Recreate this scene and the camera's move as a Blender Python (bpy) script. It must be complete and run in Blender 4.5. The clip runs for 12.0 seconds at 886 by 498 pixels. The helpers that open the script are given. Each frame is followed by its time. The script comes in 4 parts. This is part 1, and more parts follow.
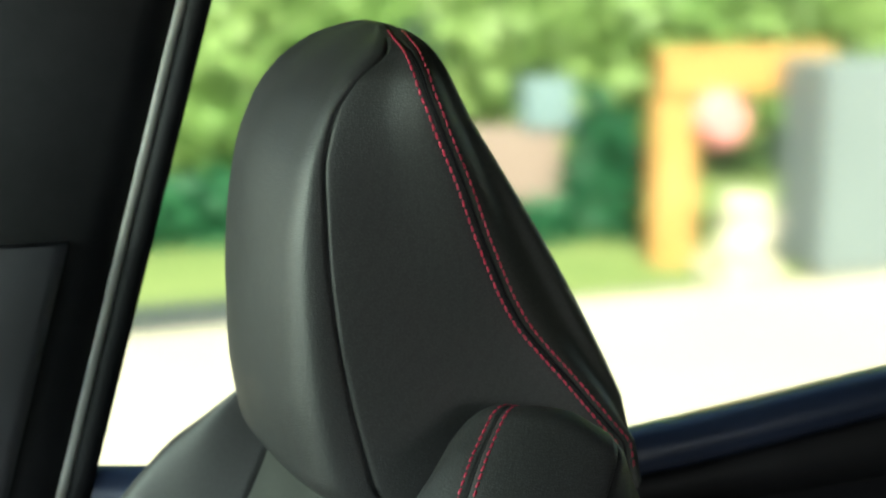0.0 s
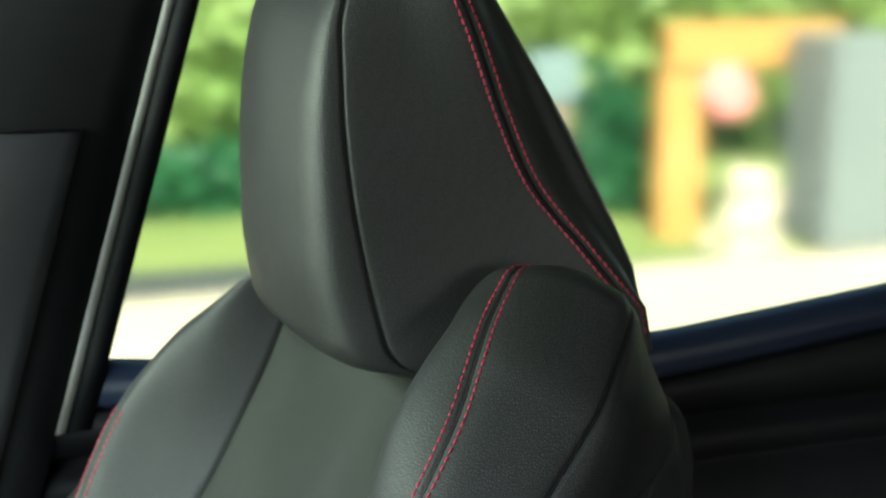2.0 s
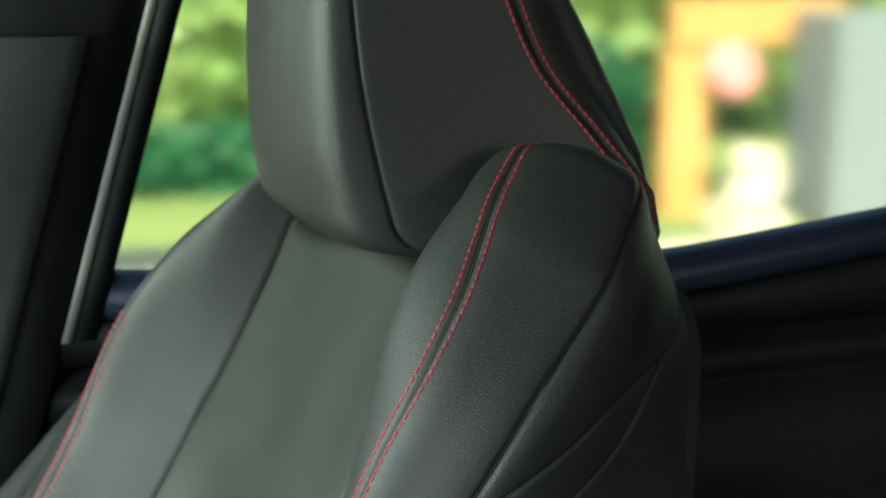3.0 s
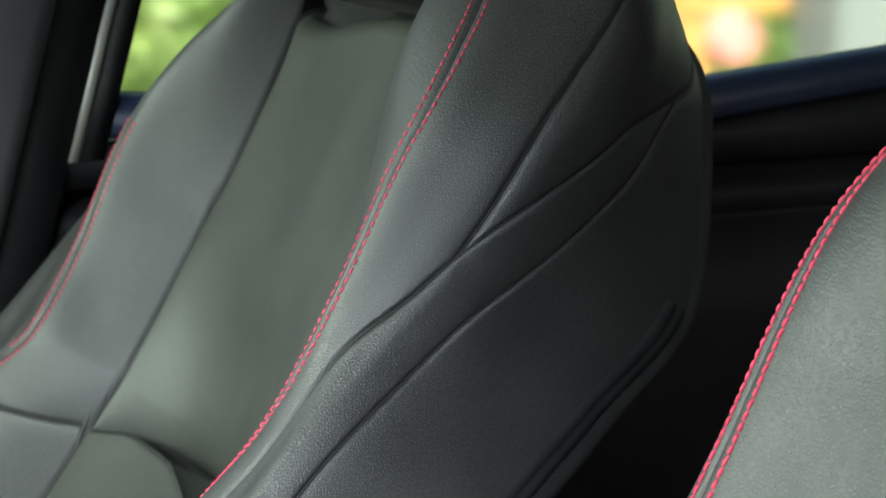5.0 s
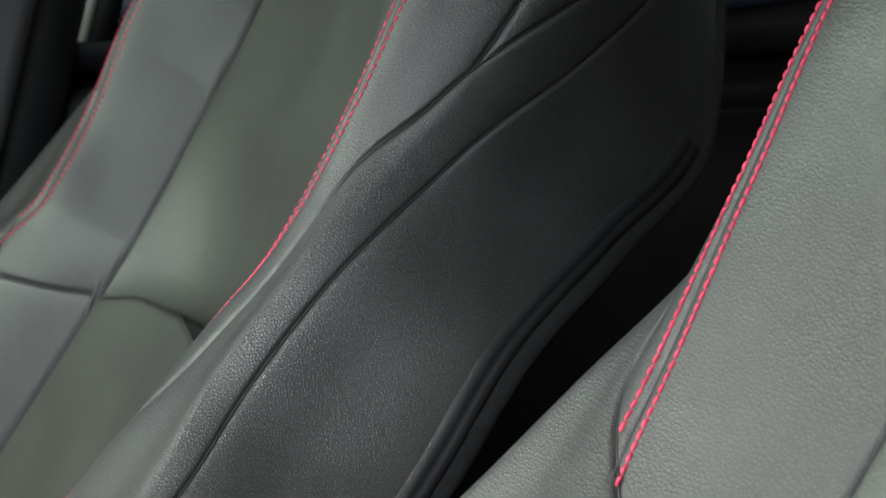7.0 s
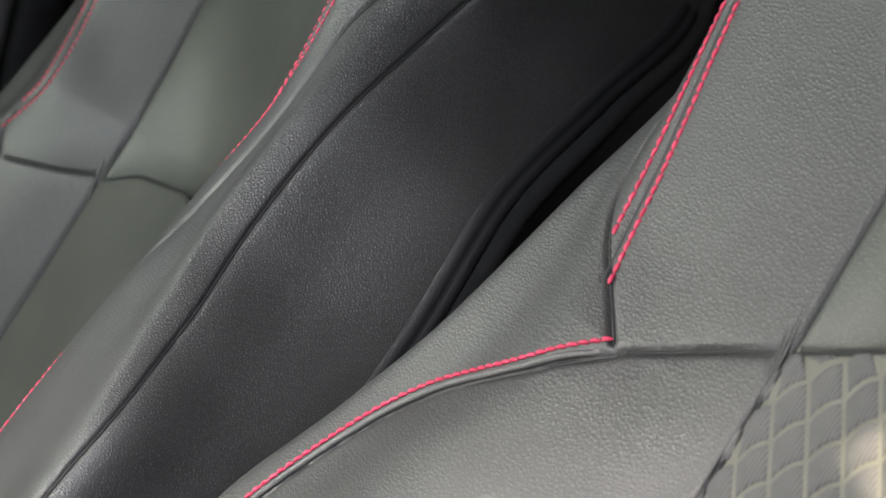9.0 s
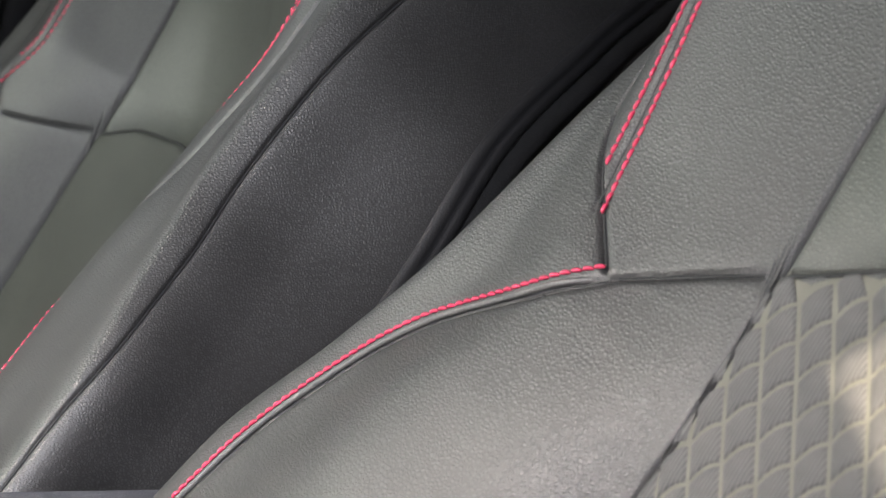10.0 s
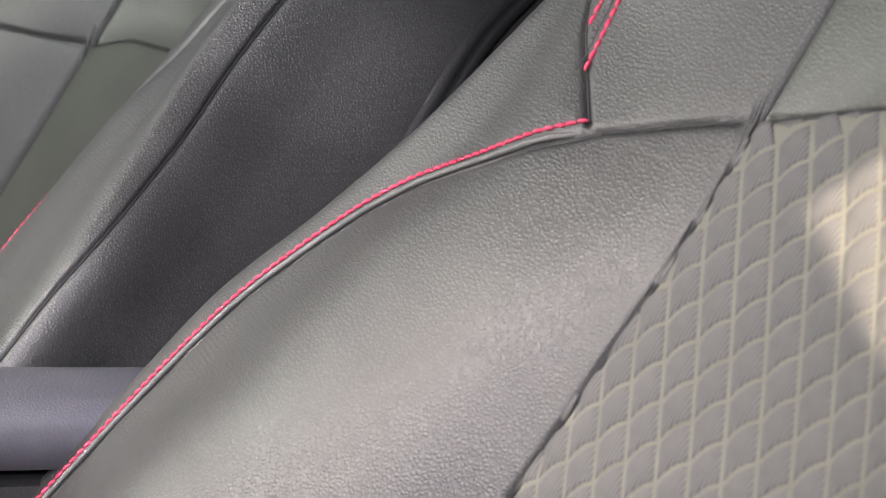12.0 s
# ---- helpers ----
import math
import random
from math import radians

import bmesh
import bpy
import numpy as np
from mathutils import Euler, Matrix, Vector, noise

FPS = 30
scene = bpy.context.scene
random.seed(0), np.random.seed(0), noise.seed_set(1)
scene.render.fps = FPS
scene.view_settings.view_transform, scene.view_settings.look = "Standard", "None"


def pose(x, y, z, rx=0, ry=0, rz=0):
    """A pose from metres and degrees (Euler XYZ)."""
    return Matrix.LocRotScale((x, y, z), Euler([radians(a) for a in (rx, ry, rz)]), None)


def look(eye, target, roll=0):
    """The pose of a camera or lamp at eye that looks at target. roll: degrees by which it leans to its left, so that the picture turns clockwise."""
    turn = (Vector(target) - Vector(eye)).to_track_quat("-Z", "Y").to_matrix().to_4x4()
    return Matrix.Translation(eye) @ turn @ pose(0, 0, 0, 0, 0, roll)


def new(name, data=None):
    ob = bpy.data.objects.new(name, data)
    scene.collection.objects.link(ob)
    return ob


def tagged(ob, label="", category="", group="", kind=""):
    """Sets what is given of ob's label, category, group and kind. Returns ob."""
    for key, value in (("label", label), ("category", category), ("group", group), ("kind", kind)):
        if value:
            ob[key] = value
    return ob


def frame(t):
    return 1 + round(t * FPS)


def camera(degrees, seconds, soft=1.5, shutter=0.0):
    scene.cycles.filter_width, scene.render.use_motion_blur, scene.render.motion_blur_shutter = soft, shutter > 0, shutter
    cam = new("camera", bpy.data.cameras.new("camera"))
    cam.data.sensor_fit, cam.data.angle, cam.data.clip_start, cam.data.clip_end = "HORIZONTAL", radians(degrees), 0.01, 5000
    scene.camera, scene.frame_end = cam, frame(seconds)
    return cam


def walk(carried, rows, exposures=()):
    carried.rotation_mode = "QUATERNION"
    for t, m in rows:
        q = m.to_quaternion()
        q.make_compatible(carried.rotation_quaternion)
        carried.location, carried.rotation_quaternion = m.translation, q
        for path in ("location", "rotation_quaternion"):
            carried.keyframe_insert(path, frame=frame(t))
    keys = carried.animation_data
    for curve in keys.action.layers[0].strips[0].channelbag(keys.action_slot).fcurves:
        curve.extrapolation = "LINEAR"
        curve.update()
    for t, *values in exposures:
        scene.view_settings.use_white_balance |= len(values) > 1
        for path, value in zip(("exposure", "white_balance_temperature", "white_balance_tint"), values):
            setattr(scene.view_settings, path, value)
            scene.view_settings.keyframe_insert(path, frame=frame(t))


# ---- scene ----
cam = camera(30.0, 12.0)
cam.data.dof.use_dof, cam.data.dof.focus_distance, cam.data.dof.aperture_fstop = True, 0.66, 20.0

PATH = [
    (0.0, 0.0000, -0.0000, 1.3200, 78.000, 0.000, -21.691),
    (0.5, -0.0030, -0.0032, 1.3086, 78.048, -0.116, -21.666),
    (1.0, -0.0060, -0.0069, 1.2926, 78.019, -0.218, -21.638),
    (1.5, -0.0088, -0.0112, 1.2764, 77.868, -0.316, -21.576),
    (2.0, -0.0122, -0.0159, 1.2526, 77.680, -0.467, -21.467),
    (2.5, -0.0151, -0.0204, 1.2264, 77.552, -0.612, -21.363),
    (3.2, -0.0191, -0.0273, 1.1758, 77.499, -0.476, -21.329),
    (3.8, -0.0235, -0.0337, 1.1342, 77.513, -0.229, -21.350),
    (4.3, -0.0275, -0.0396, 1.1000, 77.611, -0.020, -21.395),
    (4.5, -0.0291, -0.0423, 1.0863, 77.697, 0.049, -21.427),
    (5.0, -0.0322, -0.0462, 1.0498, 77.896, 0.128, -21.474),
    (5.5, -0.0339, -0.0503, 1.0211, 78.065, 0.146, -21.523),
    (6.0, -0.0361, -0.0536, 0.9958, 78.176, 0.129, -21.536),
    (6.5, -0.0401, -0.0561, 0.9761, 78.206, 0.105, -21.501),
    (7.0, -0.0445, -0.0586, 0.9589, 78.135, 0.073, -21.439),
    (7.2, -0.0460, -0.0598, 0.9519, 78.065, 0.059, -21.409),
    (7.7, -0.0476, -0.0640, 0.9375, 77.789, 0.023, -21.348),
    (8.2, -0.0480, -0.0687, 0.9253, 77.441, -0.011, -21.288),
    (8.8, -0.0478, -0.0745, 0.9124, 76.976, -0.046, -21.211),
    (9.0, -0.0475, -0.0763, 0.9085, 76.820, -0.055, -21.184),
    (9.5, -0.0478, -0.0801, 0.9008, 76.444, -0.044, -21.155),
    (10.0, -0.0479, -0.0834, 0.8935, 76.070, -0.021, -21.174),
    (10.5, -0.0489, -0.0869, 0.8865, 75.710, -0.008, -21.202),
    (11.0, -0.0495, -0.0918, 0.8776, 75.372, -0.010, -21.239),
    (11.5, -0.0504, -0.0961, 0.8689, 75.082, 0.010, -21.275),
    (12.0, -0.0505, -0.1007, 0.8611, 74.808, 0.019, -21.294),
]
walk(cam, [(r[0], pose(*r[1:])) for r in PATH], exposures=[(0.0, 2.03, 6200, -4), (2.5, 1.97, 6300, -4), (4.5, 2.05, 6350, -1), (6.5, 1.74, 6480, 4), (9.0, 1.57, 6620, 13), (12.0, 1.76, 6720, 20)])

# ---- light ----
world = bpy.data.worlds.new("sky")
scene.world = world
world.use_nodes = True
SUN_ELEVATION, SUN_AZIMUTH = 44.0, 250.0  # degrees; azimuth from +x towards +y
wn = world.node_tree.nodes
sky = wn.new("ShaderNodeTexSky")
sky.sky_type = "NISHITA"
sky.sun_disc = False
sky.sun_elevation = radians(SUN_ELEVATION)
sky.sun_rotation = radians(90.0 - SUN_AZIMUTH)
world.node_tree.links.new(sky.outputs[0], wn["Background"].inputs[0])
wn["Background"].inputs[1].default_value = 0.07
sun = new("sun", bpy.data.lights.new("sun", "SUN"))
sun.data.energy, sun.data.angle, sun.data.color = 5.0, radians(0.5), (1.0, 0.88, 0.66)
sun.matrix_world = look((0, 0, 0), (-math.cos(radians(SUN_ELEVATION)) * math.cos(radians(SUN_AZIMUTH)),
                                    -math.cos(radians(SUN_ELEVATION)) * math.sin(radians(SUN_AZIMUTH)),
                                    -math.sin(radians(SUN_ELEVATION))))

# added area lamps that stand in for skylight through the windscreen and side windows
def fill_lamp(name, where, target, width, height, watts, colour, spread=180.0):
    lamp = new(name, bpy.data.lights.new(name, "AREA"))
    lamp.data.shape, lamp.data.size, lamp.data.size_y = "RECTANGLE", width, height
    lamp.data.energy, lamp.data.color, lamp.data.spread = watts, colour, radians(spread)
    lamp.matrix_world = look(where, target)


fill_lamp("windscreen_light", (-0.95, 0.82, 1.30), (0.25, 0.66, 0.88), 0.80, 0.42, 5.6, (0.90, 1.0, 0.83))
# added narrow lamp that puts the highlight on the near lower bolster
fill_lamp("near_bolster_fill", (-0.85, 0.10, 1.34), (0.10, 0.35, 0.58), 0.60, 0.40, 0.62, (1.0, 0.91, 0.82), 30.0)
fill_lamp("side_window_light", (-0.50, 1.15, 1.17), (0.20, 0.60, 0.85), 0.8, 0.40, 0.7, (0.95, 1.0, 0.85))
# added lamp outside the unseen near side, brightens the bolsters
fill_lamp("near_side_fill", (-1.15, -1.20, 1.75), (0.20, 0.48, 0.82), 0.80, 0.26, 33.0, (0.88, 0.94, 1.0))

# added low lamp that lifts the headrest's side panel
fill_lamp("near_rear_fill", (0.80, -1.20, 1.42), (0.35, 0.80, 1.10), 0.80, 0.36, 2.4, (1.0, 0.95, 0.92))


# ---- materials ----
def material(name, colour, rough=0.5, metal=0.0, spec=0.5):
    """A Principled material; returns the material, its node tree and the shader node."""
    m = bpy.data.materials.new(name)
    m.use_nodes = True
    b = m.node_tree.nodes["Principled BSDF"]
    b.inputs["Base Color"].default_value = (*colour, 1)
    b.inputs["Roughness"].default_value = rough
    b.inputs["Metallic"].default_value = metal
    b.inputs["Specular IOR Level"].default_value = spec
    return m, m.node_tree, b


def node(tree, kind, **inputs):
    n = tree.nodes.new(kind)
    for key, value in inputs.items():
        n.inputs[key.replace("_", " ")].default_value = value
    return n


def mottled(name, dark, light, scale, rough=0.6, bump=0.1, fine=200.0, spec=0.5, metal=0.0):
    """Colour wavering between two tones at two scales, with fine relief."""
    m, t, b = material(name, dark, rough, metal, spec)
    co = t.nodes.new("ShaderNodeTexCoord")
    n1 = node(t, "ShaderNodeTexNoise", Scale=scale, Detail=5.0, Roughness=0.6)
    n2 = node(t, "ShaderNodeTexNoise", Scale=fine, Detail=2.0)
    ramp = t.nodes.new("ShaderNodeValToRGB")
    ramp.color_ramp.elements[0].position, ramp.color_ramp.elements[1].position = 0.32, 0.68
    ramp.color_ramp.elements[0].color, ramp.color_ramp.elements[1].color = (*dark, 1), (*light, 1)
    bm = node(t, "ShaderNodeBump", Strength=bump, Distance=0.001)
    for n in (n1, n2):
        t.links.new(co.outputs["Object"], n.inputs["Vector"])
    t.links.new(n1.outputs["Fac"], ramp.inputs["Fac"])
    t.links.new(ramp.outputs[0], b.inputs["Base Color"])
    t.links.new(n2.outputs["Fac"], bm.inputs["Height"])
    t.links.new(bm.outputs[0], b.inputs["Normal"])
    return m


def leather(name, colour, rough, grain=0.0015, depth=0.34):
    """Grained leather: small rounded pebbles with fine creases between, their shade put into the colour; faint smudges
    in tone and gloss.
    """
    m, t, b = material(name, colour, rough, 0.0, 0.6)
    co = t.nodes.new("ShaderNodeTexCoord")
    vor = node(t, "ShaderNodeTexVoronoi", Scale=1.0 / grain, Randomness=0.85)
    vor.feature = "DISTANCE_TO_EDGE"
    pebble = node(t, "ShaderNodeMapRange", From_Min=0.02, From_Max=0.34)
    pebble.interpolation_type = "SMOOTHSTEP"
    smudge = node(t, "ShaderNodeTexNoise", Scale=18.0, Detail=4.0)
    gloss = node(t, "ShaderNodeMapRange", From_Min=0.3, From_Max=0.7, To_Min=rough - 0.05, To_Max=rough + 0.06)
    tone = node(t, "ShaderNodeMapRange", From_Min=0.3, From_Max=0.7, To_Min=0.88, To_Max=1.10)
    # relief painted in: creases darker, pebble tops lighter than the leather
    crease_shade = node(t, "ShaderNodeMixRGB", Color1=(*[c * 0.62 for c in colour], 1), Color2=(*[c * 1.18 for c in colour], 1))
    worn = node(t, "ShaderNodeMixRGB", Fac=1.0)
    worn.blend_type = "MULTIPLY"
    bm = node(t, "ShaderNodeBump", Strength=depth, Distance=0.0004)
    for n in (vor, smudge):
        t.links.new(co.outputs["Object"], n.inputs["Vector"])
    t.links.new(vor.outputs["Distance"], pebble.inputs["Value"])
    t.links.new(pebble.outputs[0], bm.inputs["Height"])
    t.links.new(pebble.outputs[0], crease_shade.inputs["Fac"])
    t.links.new(smudge.outputs["Fac"], gloss.inputs["Value"])
    t.links.new(smudge.outputs["Fac"], tone.inputs["Value"])
    t.links.new(crease_shade.outputs[0], worn.inputs["Color1"])
    t.links.new(tone.outputs[0], worn.inputs["Color2"])
    t.links.new(worn.outputs[0], b.inputs["Base Color"])
    t.links.new(gloss.outputs[0], b.inputs["Roughness"])
    t.links.new(bm.outputs[0], b.inputs["Normal"])
    return m


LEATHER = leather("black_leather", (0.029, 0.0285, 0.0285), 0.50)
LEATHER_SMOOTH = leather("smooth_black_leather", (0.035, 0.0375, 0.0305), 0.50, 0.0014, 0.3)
# near-black colour that stands for the shade inside seams
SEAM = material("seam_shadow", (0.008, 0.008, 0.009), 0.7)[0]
THREAD = mottled("red_thread", (0.43, 0.016, 0.058), (0.58, 0.036, 0.092), 300.0, 0.55, 0.3, 3000.0)
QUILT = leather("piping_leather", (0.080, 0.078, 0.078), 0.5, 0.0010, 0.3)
QUILT_LINE = mottled("quilt_groove", (0.094, 0.091, 0.074), (0.110, 0.107, 0.088), 60.0, 0.75)


def ribbed_cloth(name, dark, light, pitch):
    """Cloth with fine ribs and faint unevenness."""
    m = mottled(name, dark, light, 70.0, 0.72, 0.3, 1800.0, 0.3)
    t = m.node_tree
    b = t.nodes["Principled BSDF"]
    ramp = next(n for n in t.nodes if n.type == "VALTORGB")
    co = next(n for n in t.nodes if n.type == "TEX_COORD")
    ribs = node(t, "ShaderNodeTexWave", Scale=0.314 / pitch, Distortion=0.6, Detail=1.0)
    tone = node(t, "ShaderNodeMapRange", To_Min=0.66, To_Max=1.14)
    mix = node(t, "ShaderNodeMixRGB", Fac=1.0)
    mix.blend_type = "MULTIPLY"
    t.links.new(co.outputs["Object"], ribs.inputs["Vector"])
    t.links.new(ribs.outputs["Fac"], tone.inputs["Value"])
    t.links.new(ramp.outputs[0], mix.inputs["Color1"])
    t.links.new(tone.outputs[0], mix.inputs["Color2"])
    t.links.new(mix.outputs[0], b.inputs["Base Color"])
    return m


RIBBED = ribbed_cloth("ribbed_grey_cloth", (0.074, 0.073, 0.073), (0.094, 0.092, 0.091), 0.0013)
PLASTIC = mottled("charcoal_plastic", (0.010, 0.010, 0.011), (0.016, 0.016, 0.017), 30.0, 0.55, 0.25, 900.0, 0.25)
PILLAR = mottled("grey_pillar_trim", (0.075, 0.073, 0.080), (0.086, 0.084, 0.092), 20.0, 0.55, 0.25, 900.0, 0.3)
SOFT_BLUE = mottled("blue_black_soft_trim", (0.020, 0.028, 0.058), (0.024, 0.034, 0.068), 25.0, 0.34, 0.25, 900.0, 0.5)
HEADLINER = mottled("dark_headliner_cloth", (0.02, 0.02, 0.02), (0.03, 0.03, 0.03), 60.0, 0.9, 0.3, 1200.0)
CARPET = mottled("black_carpet", (0.01, 0.01, 0.011), (0.02, 0.02, 0.021), 90.0, 0.95, 0.5, 900.0)
CHROME = mottled("satin_metal_strip", (0.52, 0.51, 0.45), (0.60, 0.59, 0.53), 15.0, 0.50, 0.05, 800.0, metal=0.35)
CONSOLE = mottled("grey_console_lid", (0.068, 0.068, 0.084), (0.09, 0.09, 0.106), 30.0, 0.5, 0.4, 900.0)
DOOR = mottled("dark_door_plastic", (0.009, 0.009, 0.011), (0.013, 0.013, 0.015), 25.0, 0.55, 0.25, 900.0, 0.25)


def glass(name, rough, tint):
    m = bpy.data.materials.new(name)
    m.use_nodes = True
    t = m.node_tree
    t.nodes.remove(t.nodes["Principled BSDF"])
    g = node(t, "ShaderNodeBsdfRefraction", Color=(*tint, 1), Roughness=rough, IOR=1.45)
    t.links.new(g.outputs[0], t.nodes["Material Output"].inputs[0])
    return m


# clear pane given roughness in place of the lens's defocus outside
BLUR_GLASS = glass("blurring_window_glass", 0.105, (0.92, 0.945, 0.95))
GROUND = mottled("pale_sunlit_paving", (0.36, 0.325, 0.255), (0.44, 0.40, 0.32), 0.4, 0.9, 0.3, 20.0)
# kerb grey darkened: the strip's shade is put into its colour
KERB = mottled("kerb_grey_with_shade", (0.022, 0.031, 0.033), (0.034, 0.043, 0.046), 1.0, 0.9, 0.3, 20.0)
BRICK = mottled("dark_brown_brickwork", (0.09, 0.06, 0.05), (0.14, 0.10, 0.08), 3.0, 0.9, 0.4, 30.0)
LAWN = mottled("dry_lawn", (0.10, 0.145, 0.035), (0.17, 0.21, 0.065), 0.8, 0.95, 0.5, 40.0)


def foliage(name, dark, light):
    """Leaves that let some sun through."""
    m = mottled(name, dark, light, 1.6, 0.5, 0.1, 50.0)
    t = m.node_tree
    ramp = next(n for n in t.nodes if n.type == "VALTORGB")
    tl = t.nodes.new("ShaderNodeBsdfTranslucent")
    mix = node(t, "ShaderNodeMixShader", Fac=0.4)
    t.links.new(ramp.outputs[0], tl.inputs["Color"])
    t.links.new(t.nodes["Principled BSDF"].outputs[0], mix.inputs[1])
    t.links.new(tl.outputs[0], mix.inputs[2])
    t.links.new(mix.outputs[0], t.nodes["Material Output"].inputs[0])
    return m


LEAF = foliage("green_leaves", (0.165, 0.29, 0.075), (0.35, 0.45, 0.17))
LEAF_DARK = foliage("dark_hedge_leaves", (0.018, 0.10, 0.045), (0.045, 0.16, 0.065))
BARK = mottled("bark", (0.08, 0.06, 0.04), (0.14, 0.11, 0.08), 4.0, 0.9, 0.6, 40.0)
ORANGE = mottled("orange_painted_steel", (0.36, 0.20, 0.06), (0.41, 0.235, 0.085), 2.0, 0.5, 0.1, 60.0)
RED_SIGN = mottled("pale_red_lamp_lens", (0.52, 0.20, 0.20), (0.58, 0.25, 0.245), 4.0, 0.4, 0.05, 60.0)
GREY_STEEL = mottled("grey_blue_sheet", (0.115, 0.14, 0.145), (0.135, 0.16, 0.165), 1.0, 0.6, 0.1, 40.0)
BEIGE = mottled("beige_render", (0.20, 0.145, 0.125), (0.235, 0.175, 0.15), 1.5, 0.85, 0.2, 40.0)
FLOWER = mottled("pale_blossom", (0.50, 0.46, 0.37), (0.58, 0.54, 0.45), 3.0, 0.7, 0.2, 40.0)
PALE_BLUE = mottled("pale_blue_sheet", (0.13, 0.185, 0.20), (0.16, 0.215, 0.23), 2.0, 0.5, 0.1, 60.0)


# ---- mesh helpers ----
def empty(name, where, label, category, group="", kind=""):
    ob = new(name)
    ob.empty_display_size = 0.05
    ob.matrix_basis = where
    return tagged(ob, label, category, group, kind)


def mesh_of(name, verts, faces, mat, smooth=True):
    me = bpy.data.meshes.new(name)
    me.from_pydata([tuple(v) for v in verts], [], [tuple(f) for f in faces])
    me.materials.append(mat)
    if smooth:
        me.polygons.foreach_set("use_smooth", [True] * len(me.polygons))
    me.update()
    return me


def child(name, me, parent, label=""):
    ob = new(name, me)
    ob.parent = parent
    return tagged(ob, label)


def part(name, bm, mat, parent, label=""):
    me = bpy.data.meshes.new(name)
    bm.to_mesh(me)
    bm.free()
    me.materials.append(mat)
    return child(name, me, parent, label)


def box_bm(lo, hi, bevel=0.0, segments=2, bm=None):
    bm = bm or bmesh.new()
    lo, hi = Vector(lo), Vector(hi)
    made = bmesh.ops.create_cube(bm, size=1.0, matrix=Matrix.LocRotScale((lo + hi) / 2, None, hi - lo))
    if bevel:
        edges = {e for v in made["verts"] for e in v.link_edges}
        bmesh.ops.bevel(bm, geom=list(edges), offset=bevel, segments=segments, affect="EDGES", profile=0.6)
    return bm


def loft_bm(rings, closed=True, cap=True, bm=None):
    """Skins rings of equal length."""
    bm = bm or bmesh.new()
    vs = [[bm.verts.new(p) for p in ring] for ring in rings]
    n = len(vs[0])
    for a, b in zip(vs, vs[1:]):
        for i in range(n if closed else n - 1):
            j = (i + 1) % n
            bm.faces.new((a[i], a[j], b[j], b[i]))
    if cap and closed:
        bm.faces.new(vs[0][::-1])
        bm.faces.new(vs[-1])
    for f in bm.faces:
        f.smooth = True
    bmesh.ops.recalc_face_normals(bm, faces=bm.faces)
    return bm


def prism_bm(outline, y0, y1, bevel=0.0):
    """An outline of (x, z) points drawn out from y0 to y1, with rounded edges."""
    bm = bmesh.new()
    a = [bm.verts.new((x, y0, z)) for x, z in outline]
    b = [bm.verts.new((x, y1, z)) for x, z in outline]
    n = len(outline)
    bm.faces.new(a)
    bm.faces.new(b[::-1])
    for i in range(n):
        bm.faces.new((a[i], b[i], b[(i + 1) % n], a[(i + 1) % n]))
    bmesh.ops.recalc_face_normals(bm, faces=bm.faces)
    if bevel:
        bmesh.ops.bevel(bm, geom=list(bm.edges), offset=bevel, segments=2, affect="EDGES", profile=0.6)
    return bm


def smooth_track(knots, values, at):
    """A smooth curve through values at knots (monotone-safe cubic), evaluated at an array."""
    k, v, at = np.asarray(knots, float), np.asarray(values, float), np.asarray(at, float)
    d = np.diff(v) / np.diff(k)
    m = np.empty_like(v)
    m[0], m[-1] = d[0], d[-1]
    m[1:-1] = np.where(d[:-1] * d[1:] > 0, 2 * d[:-1] * d[1:] / np.where(d[:-1] + d[1:] == 0, 1, d[:-1] + d[1:]), 0)
    i = np.clip(np.searchsorted(k, at) - 1, 0, len(k) - 2)
    h = k[i + 1] - k[i]
    x = np.clip((at - k[i]) / h, -0.5, 1.5)
    return ((2 * x**3 - 3 * x**2 + 1) * v[i] + (x**3 - 2 * x**2 + x) * h * m[i]
            + (3 * x**2 - 2 * x**3) * v[i + 1] + (x**3 - x**2) * h * m[i + 1])


def tube_mesh(name, points, radius, mat, sides=6):
    """A thin round cord along points."""
    pts = np.asarray(points, float)
    tan = np.gradient(pts, axis=0)
    tan /= np.linalg.norm(tan, axis=1)[:, None] + 1e-12
    up = np.array([0.3, -0.9, 0.3])
    side = np.cross(tan, up)
    side /= np.linalg.norm(side, axis=1)[:, None] + 1e-12
    up = np.cross(side, tan)
    ring = [(math.cos(2 * math.pi * i / sides), math.sin(2 * math.pi * i / sides)) for i in range(sides)]
    verts = np.concatenate([pts + radius * (c * side + s * up) for c, s in ring])
    n = len(pts)
    faces = [(i * n + k, i * n + k + 1, (i + 1) % sides * n + k + 1, (i + 1) % sides * n + k)
             for i in range(sides) for k in range(n - 1)]
    return mesh_of(name, verts, faces, mat)


